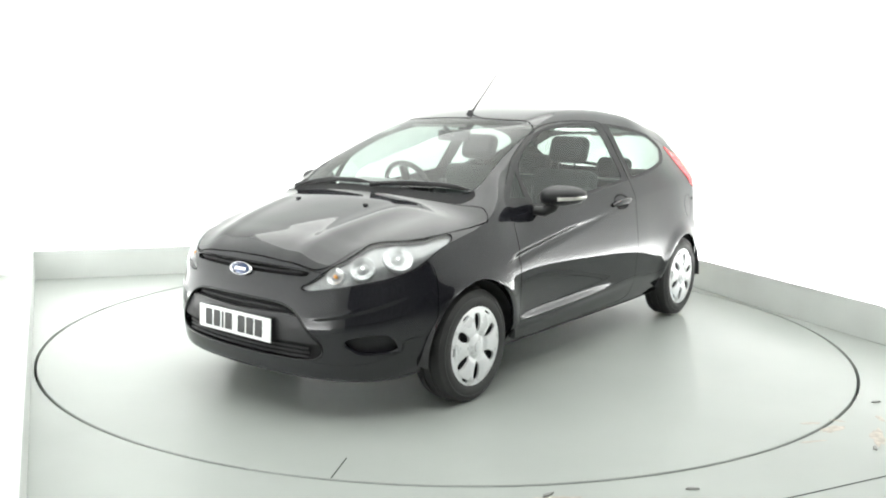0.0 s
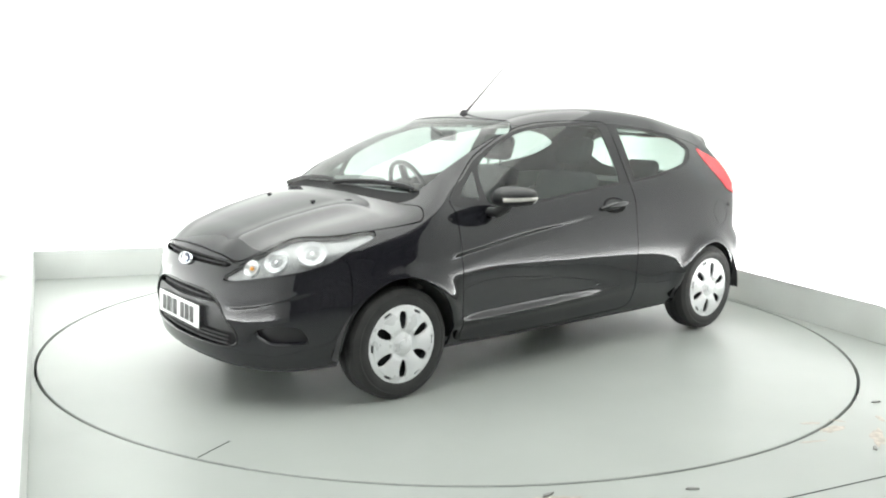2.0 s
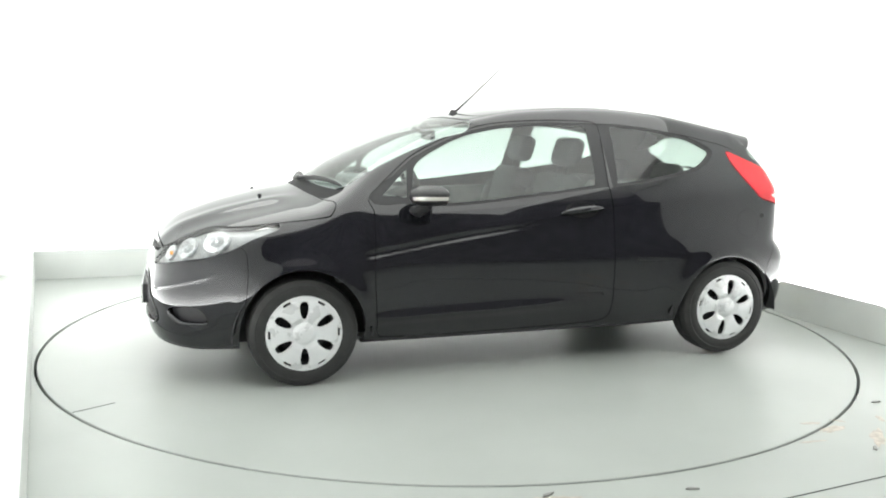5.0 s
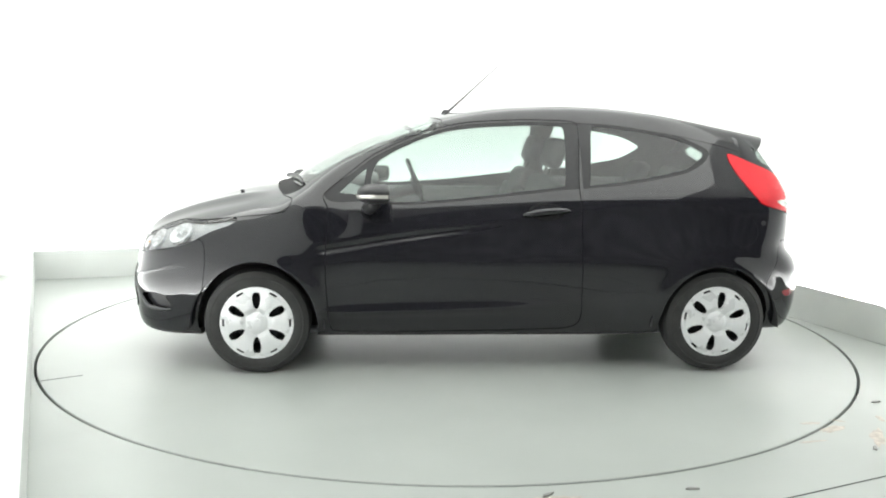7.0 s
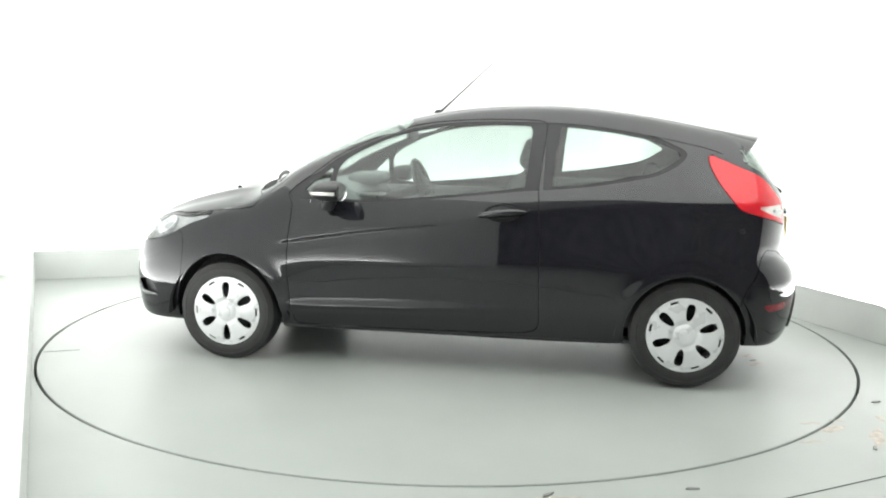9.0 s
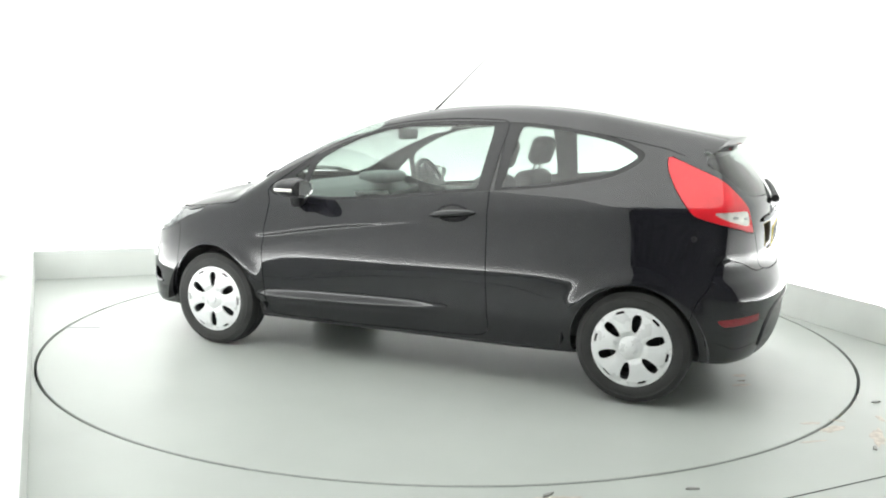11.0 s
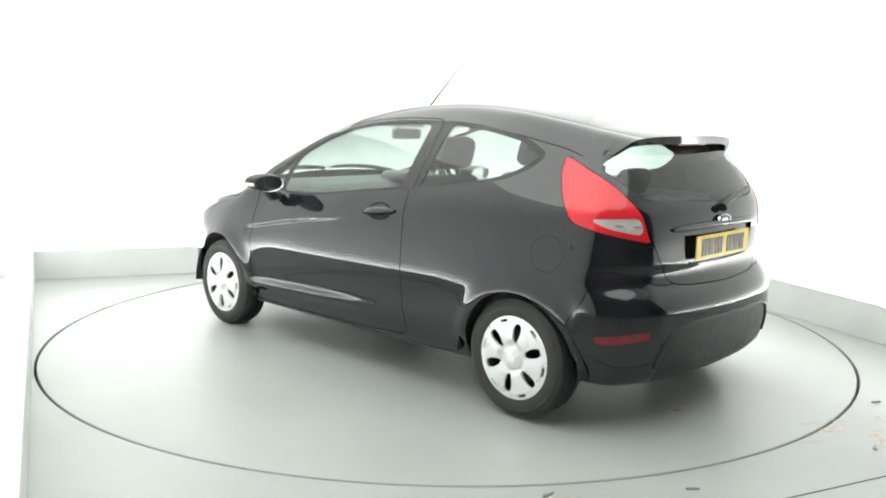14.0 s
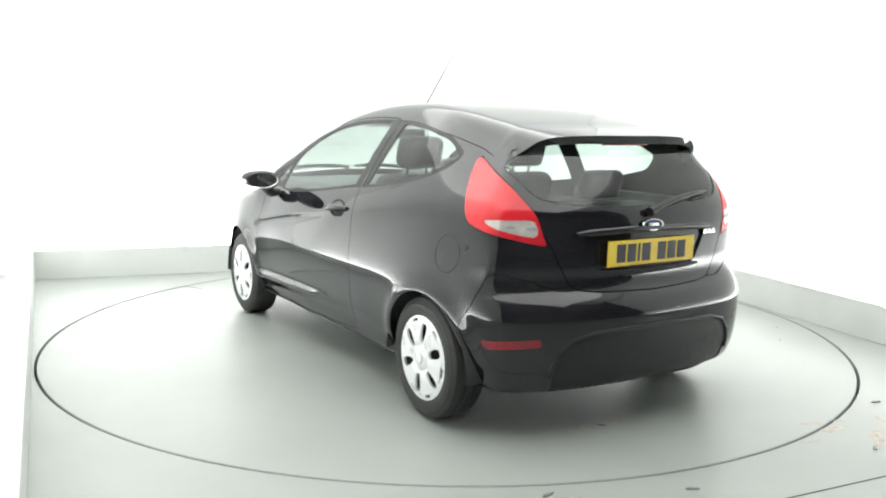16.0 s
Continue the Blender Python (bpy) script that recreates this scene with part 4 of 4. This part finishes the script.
def build_car():
    car = new("car")
    tagged(car, "black three-door hatchback with silver wheel covers parked on a turntable", "car")
    skin_in = panel(tuple(set(sheet.l.astype(str)) - {"arch", "windscreen", "door_window", "quarterlight", "quarter_window", "rear_window", "headlight", "intake", "plate_band",
                                                      "upper_grille", "fog_recess"}),
                    "inner_shell", SHELL, car, 0, 0.0, -0.013, "dark inner body shell")
    bonnet = panel(("bonnet",), "bonnet", PAINT, car, 0, 0.014, 0, "glossy black bonnet")
    roof = panel(("roof",), "roof", PAINT, car, 0, 0.008, 0, "glossy black roof")
    panel(("cowl",), "scuttle_panel", GRILLE, car, 0, 0.01, -0.006, "matt black scuttle panel under the windscreen")
    screen = panel(("windscreen",), "windscreen", GLASS, car, 0, 0.0, -0.003, "clear windscreen")
    bumper = panel(("front_bumper",), "front_bumper", PAINT, car, 0, 0.034, 0, "glossy black front bumper")
    panel(("upper_grille",), "upper_grille", GRILLE, bumper, 0, 0, -0.033, "narrow black upper grille slot")
    panel(("intake",), "lower_grille", GRILLE, bumper, 0, 0, -0.033, "black lower grille")
    panel(("plate_band",), "plate_band", PLASTIC, bumper, 0, 0.024, -0.008, "dark grey crossbar behind the number plate")
    gate = panel(("tailgate",), "tailgate", PAINT, car, 0, 0.014, 0, "glossy black tailgate")
    panel(("plate_recess",), "plate_recess", PAINT, gate, 0, 0.014, -0.012, "hollow for the number plate")
    panel(("rear_window",), "rear_window", GLASS, gate, 0, 0.0, -0.003, "tinted rear window")
    rear = panel(("rear_bumper",), "rear_bumper", PAINT, car, 0, 0.012, 0, "glossy black rear bumper")
    panel(("bumper_insert",), "bumper_insert", PLASTIC, rear, 0, 0.004, -0.004, "matt black lower bumper insert")
    panel(("under",), "underbody", SHELL, car, 0, 0, 0, "dark underbody")
    for side in (1, -1):
        wing = panel(("front_wing",), "front_wing", PAINT, car, side, 0.014, 0, "glossy black front wing")
        quarter = panel(("body",), "rear_quarter_panel", PAINT, car, side, 0.014, 0, "glossy black rear quarter and roof rail")
        panel(("quarter_trim",), "window_surround", PLASTIC, quarter, side, 0.004, -0.002, "gloss black window surround")
        panel(("quarter_window",), "quarter_window", GLASS, quarter, side, 0, -0.004, "rear quarter window")
        door = panel(("door",), "door", PAINT, car, side, 0.014, 0, "glossy black closed door")
        panel(("door_trim",), "window_surround", PLASTIC, door, side, 0.004, -0.002, "gloss black window surround")
        panel(("door_window",), "door_window", GLASS, door, side, 0, -0.004, "door window")
        panel(("quarterlight",), "quarterlight", GLASS, door, side, 0, -0.004, "small triangular front window")
        mirror_unit(door, side)
        door_handle(door, side)
        lens = panel(("headlight",), "headlight", LAMP_GLASS, car, side, 0, 0.0, "clear headlight with chrome lamps inside")
        headlamp_inside(lens, side)
        panel(("fog_recess",), "fog_light_recess", PLASTIC, bumper, side, 0, -0.033, "black fog lamp recess")
        lip = []
        for d, z in smooth_loop(FOG, 4)[:17]:
            q, n = on_skin(1.2, 0.0, z, (-d - 1.2 + 0.66, 0.66, 0))
            for _ in range(4):
                u = q.y - q.x - d
                q, n = on_skin(1.2, 0.0, z, (q.x - 1.2 + u / 2, q.y - u / 2, 0))
            p = q - n * 0.008
            lip.append((p.x, side * p.y, p.z))
        part("recess_lip", tube(lip, 0.012, 10), PAINT, bumper, "glossy black lower lip of the fog lamp recess")
        tail = panel(("taillight",), "tail_light", RED_LENS, car, side, 0.014, 0.003, "tall bright red tail light")
        panel(("reverse_light",), "reverse_light", MILKY, tail, side, 0.006, 0.001, "clear reversing lamp")
        for x, y, z in ((-1.667, 0.660, 0.925), (-1.712, 0.588, 0.918)):
            q, n = on_skin(x + 0.6, 0.02, z, (-0.6, y - 0.02, 0))
            bulb = lathe([(0, 0.0065), (0.008, 0.0058), (0.011, 0.003), (0.012, 0.0)], 20)
            bulb.transform(frame_at(Vector((q.x, side * q.y, q.z)), (n.x, side * n.y, n.z)) @ Matrix.Diagonal((1.9, 1, 0.75, 1)))
            part("bulb", bulb, LAMP_BOWL, tail, "grey lamp bulb")
        panel(("reflector",), "rear_reflector", DARK_RED, rear, side, 0.004, 0.001, "dark red reflector strip")
        for x, z, tw in ((FRONT, HUB_F, 30), (REAR, HUB_R, 20)):
            wheel(car, x, side, z + 0.016, tw)
            arch_liner(car, x, side, z)
    # front: slats across the lower grille, plate and badge
    for z in (0.300, 0.320, 0.340, 0.506, 0.668):
        pts = []
        for k in range(13):
            y = (-1 + 2 * k / 12) * (0.43 if z < 0.4 else 0.30 if z < 0.6 else 0.36)
            x = float(nose_x(z)) - 0.22 * y * y - 1.2 * y**6 - 0.016
            pts.append((x, y, z))
        part("grille_slat", tube(pts, 0.005, 8), PLASTIC, bumper, "", True)
    number_plate(bumper, Matrix(((0, 0, 1, 2.037), (1, 0, 0, 0), (0, 1, 0, 0.405), (0, 0, 0, 1))) @ pose(0, 0, 0, -2), WHITE_PLATE,
                 "white number plate with plain dark bars")
    part("plate_backing", box(1.96, 2.030, -0.250, 0.250, 0.352, 0.458, 0.006), PLASTIC, bumper, "black plate holder")
    loop = smooth_loop(INTAKE + [(-y, z) for y, z in INTAKE[-2:0:-1]], 5)
    ring = [(float(nose_x(z)) - 0.22 * y * y - 1.2 * y**6 + 0.0, y, z) for y, z in loop]
    part("grille_frame", tube(ring + ring[:1], 0.006, 8), GLOSS_BLACK, bumper, "black frame round the lower grille")
    q, n = on_skin(1.5, 0, 0.652, (1, 0, 0))
    oval_badge(bumper, frame_at(q + 0.006 * n, n), 1.05)
    for y in (0.245, -0.245):
        zz = float(roof_z(np.array([1.405]), np.array([y]))[0])
        jet = part("washer_jet", box(-0.012, 0.010, -0.010, 0.010, -0.004, 0.009, 0.004, pose(1.405, y, zz)), PLASTIC, bonnet, "black washer jet")
    # rear: plate, badge, trim bar, wiper, spoiler
    number_plate(gate, pose(-1.819, 0, 0.803) @ Matrix(((0, 0, -1, 0), (-1, 0, 0, 0), (0, 1, 0, 0), (0, 0, 0, 1))) @ pose(0, 0, 0, 1), YELLOW_PLATE,
                 "yellow number plate with plain dark bars")
    bar = []
    for k in range(15):
        y = (-1 + 2 * k / 14) * 0.40
        x = float(tail_x(0.905)) + 0.20 * y * y + 0.5 * y**6
        bar.append((x - 0.008, y, 0.893 + 0.01 * (1 - (y / 0.4) ** 2)))
    part("tailgate_handle_bar", tube(bar, [0.006] + [0.013] * 13 + [0.006], 10, 1.2), PAINT, gate, "black grip bar over the plate")
    q, n = on_skin(-1.5, 0, 0.917, (-1, 0, 0))
    oval_badge(gate, frame_at(q + 0.012 * n, n), 0.85)
    for k in range(3):
        q, n = on_skin(-1.5, -0.375 - 0.035 * k, 0.865, (-1, 0, 0))
        part("badge_letter_bar", box(-0.014, 0.014, -0.001, 0.004, -0.010, 0.010, 0.001, frame_at(q, n)), CHROME, gate, "plain chrome bar")
    pts = []
    for k in range(8):
        y = 0.02 - 0.45 * k / 7
        z = 0.975 + 0.075 * math.sin(1.35 * k / 7) ** 0.8
        x = float(tail_x(z)) + 0.20 * y * y + 0.5 * y**6
        pts.append((x - 0.022, y, z))
    part("rear_wiper", tube(pts, [0.022, 0.016, 0.014, 0.014, 0.013, 0.012, 0.010, 0.004], 10), PLASTIC, gate, "black rear wiper")
    rim = [(0.536, 0.30), (0.535, 0.345), (0.512, 0.40), (0.455, 0.456), (0.35, 0.483), (0.18, 0.489), (0.0, 0.490)]
    rim = [(float(tail_x(z)) + 0.20 * y * y + 0.5 * y**6 - 0.003, y, z) for y, z in rim + [(-y, z) for y, z in rim[-2::-1]]]
    rim = [settle(p) for p in rim]
    part("insert_rim", tube(rim, 0.009, 8), PLASTIC, rear, "raised black rim of the bumper insert")
    spoiler(roof)
    # aerial, wipers
    base = lathe([(0.0, 0.03), (0.010, 0.03), (0.022, 0.008), (0.026, -0.004)], 24)
    base.transform(pose(0.205, 0, 1.391, 90) @ Matrix.Diagonal((1.3, 1, 1, 1)))
    mast = part("aerial_base", base, PLASTIC, roof, "black rubber aerial base")
    part("aerial", tube([(0.20, 0, 1.40), (0.115, 0, 1.478), (-0.16, 0, 1.735)], [0.0080, 0.0045, 0.0015], 8), PLASTIC, roof, "long thin aerial mast")
    wiper(screen, (1.10, -0.60), (1.13, 0.02))
    wiper(screen, (1.16, 0.05), (1.015, 0.60))
    # lower body: sills, exhaust, sump
    part("floor_pan", box(-1.55, 1.60, -0.60, 0.60, 0.19, 0.26, 0.02), SHELL, car, "dark floor pan")
    part("exhaust", tube([(-1.30, -0.40, 0.25), (-1.62, -0.40, 0.245), (-1.76, -0.40, 0.235)], [0.05, 0.026, 0.026], 16), STEEL, car, "steel exhaust pipe")
    part("rear_axle", tube([(REAR, -0.70, 0.262), (REAR, 0.70, 0.262)], 0.03, 12), SHELL, car, "dark rear axle beam")
    q, n = on_skin(-1.50, 0.3, 0.825, (0, 1, 0))
    part("tow_cap", lathe([(0, 0.003), (0.012, 0.003), (0.014, 0.0)], 20), PLASTIC, car, "small round black cap").matrix_basis = frame_at(q, n)
    q, n = on_skin(-1.386, 0.3, 0.783, (0, 1, 0))
    loop = [q + frame_at(Vector(), n).to_3x3() @ Vector((0.082 * math.cos(a), 0, 0.082 * math.sin(a))) for a in [2 * math.pi * k / 40 for k in range(41)]]
    part("fuel_flap_joint", tube([settle(p) for p in loop], 0.0008, 6), GRILLE, car, "fine round joint of the fuel flap")
    cabin(car)
    return car


def spoiler(roof):
    """A lip that carries the roof on past the rear window, with the high brake light under it."""
    nx, ny = 14, 64
    top, low = [], []
    bm = bmesh.new()
    f = np.linspace(0, 1, nx + 1)[:, None] + np.zeros(ny + 1)
    y = np.linspace(-1, 1, ny + 1)[None, :] * (0.560 + 0.040 * f)
    xe = -1.655 + 0.26 * y * y + 0.3 * y**6 + 0.13 * (np.abs(y) / 0.60) ** 12
    x = -1.36 + (xe + 1.36) * f
    xs = np.maximum(x, -1.44)
    o = np.stack([xs, np.abs(y), np.full_like(xs, 0.9)], -1)
    z = shoot(o, np.zeros_like(o) + np.array([0, 0, 1.0]))[..., 2] + (x - xs) * (0.14 + 2.4 * y**4) + 0.003 * np.minimum(1, 3 * f) - 0.004 * (np.abs(y) / 0.58) ** 8
    thick = 0.006 + 0.031 * np.minimum(1, f * 1.2) * (1 - 0.75 * (np.abs(y) / 0.62) ** 4)
    for i in range(nx + 1):
        top.append([bm.verts.new((x[i, j], y[i, j], z[i, j])) for j in range(ny + 1)])
        low.append([bm.verts.new((x[i, j] + 0.02 * f[i, j], y[i, j], z[i, j] - thick[i, j])) for j in range(ny + 1)])
    for i in range(nx):
        for j in range(ny):
            bm.faces.new((top[i][j], top[i][j + 1], top[i + 1][j + 1], top[i + 1][j]))
            bm.faces.new((low[i][j], low[i + 1][j], low[i + 1][j + 1], low[i][j + 1]))
        for a in (0, ny):
            bm.faces.new((top[i][a], top[i + 1][a], low[i + 1][a], low[i][a]))
    for j in range(ny):
        bm.faces.new((top[nx][j], top[nx][j + 1], low[nx][j + 1], low[nx][j]))
        bm.faces.new((top[0][j], top[0][j + 1], low[0][j + 1], low[0][j]))
    s = part("spoiler", bm, PAINT, roof, "glossy black roof spoiler")
    part("high_brake_light", box(-1.630, -1.605, -0.13, 0.13, 1.256, 1.270, 0.004), DARK_RED, roof, "red high brake light")


car = build_car()
table = turntable()


def motions():
    steps = [0.5 * k for k in range(33)]
    rows = []
    for t in steps:
        m = pose(0, 0, 0, 0, 0, turn(t))
        rows.append((t, m @ pose(CAR_X, CAR_Y, 0)))
    walk(car, rows)
    walk(table, [(t, pose(0, 0, 0, 0, 0, turn(t))) for t in steps])


motions()
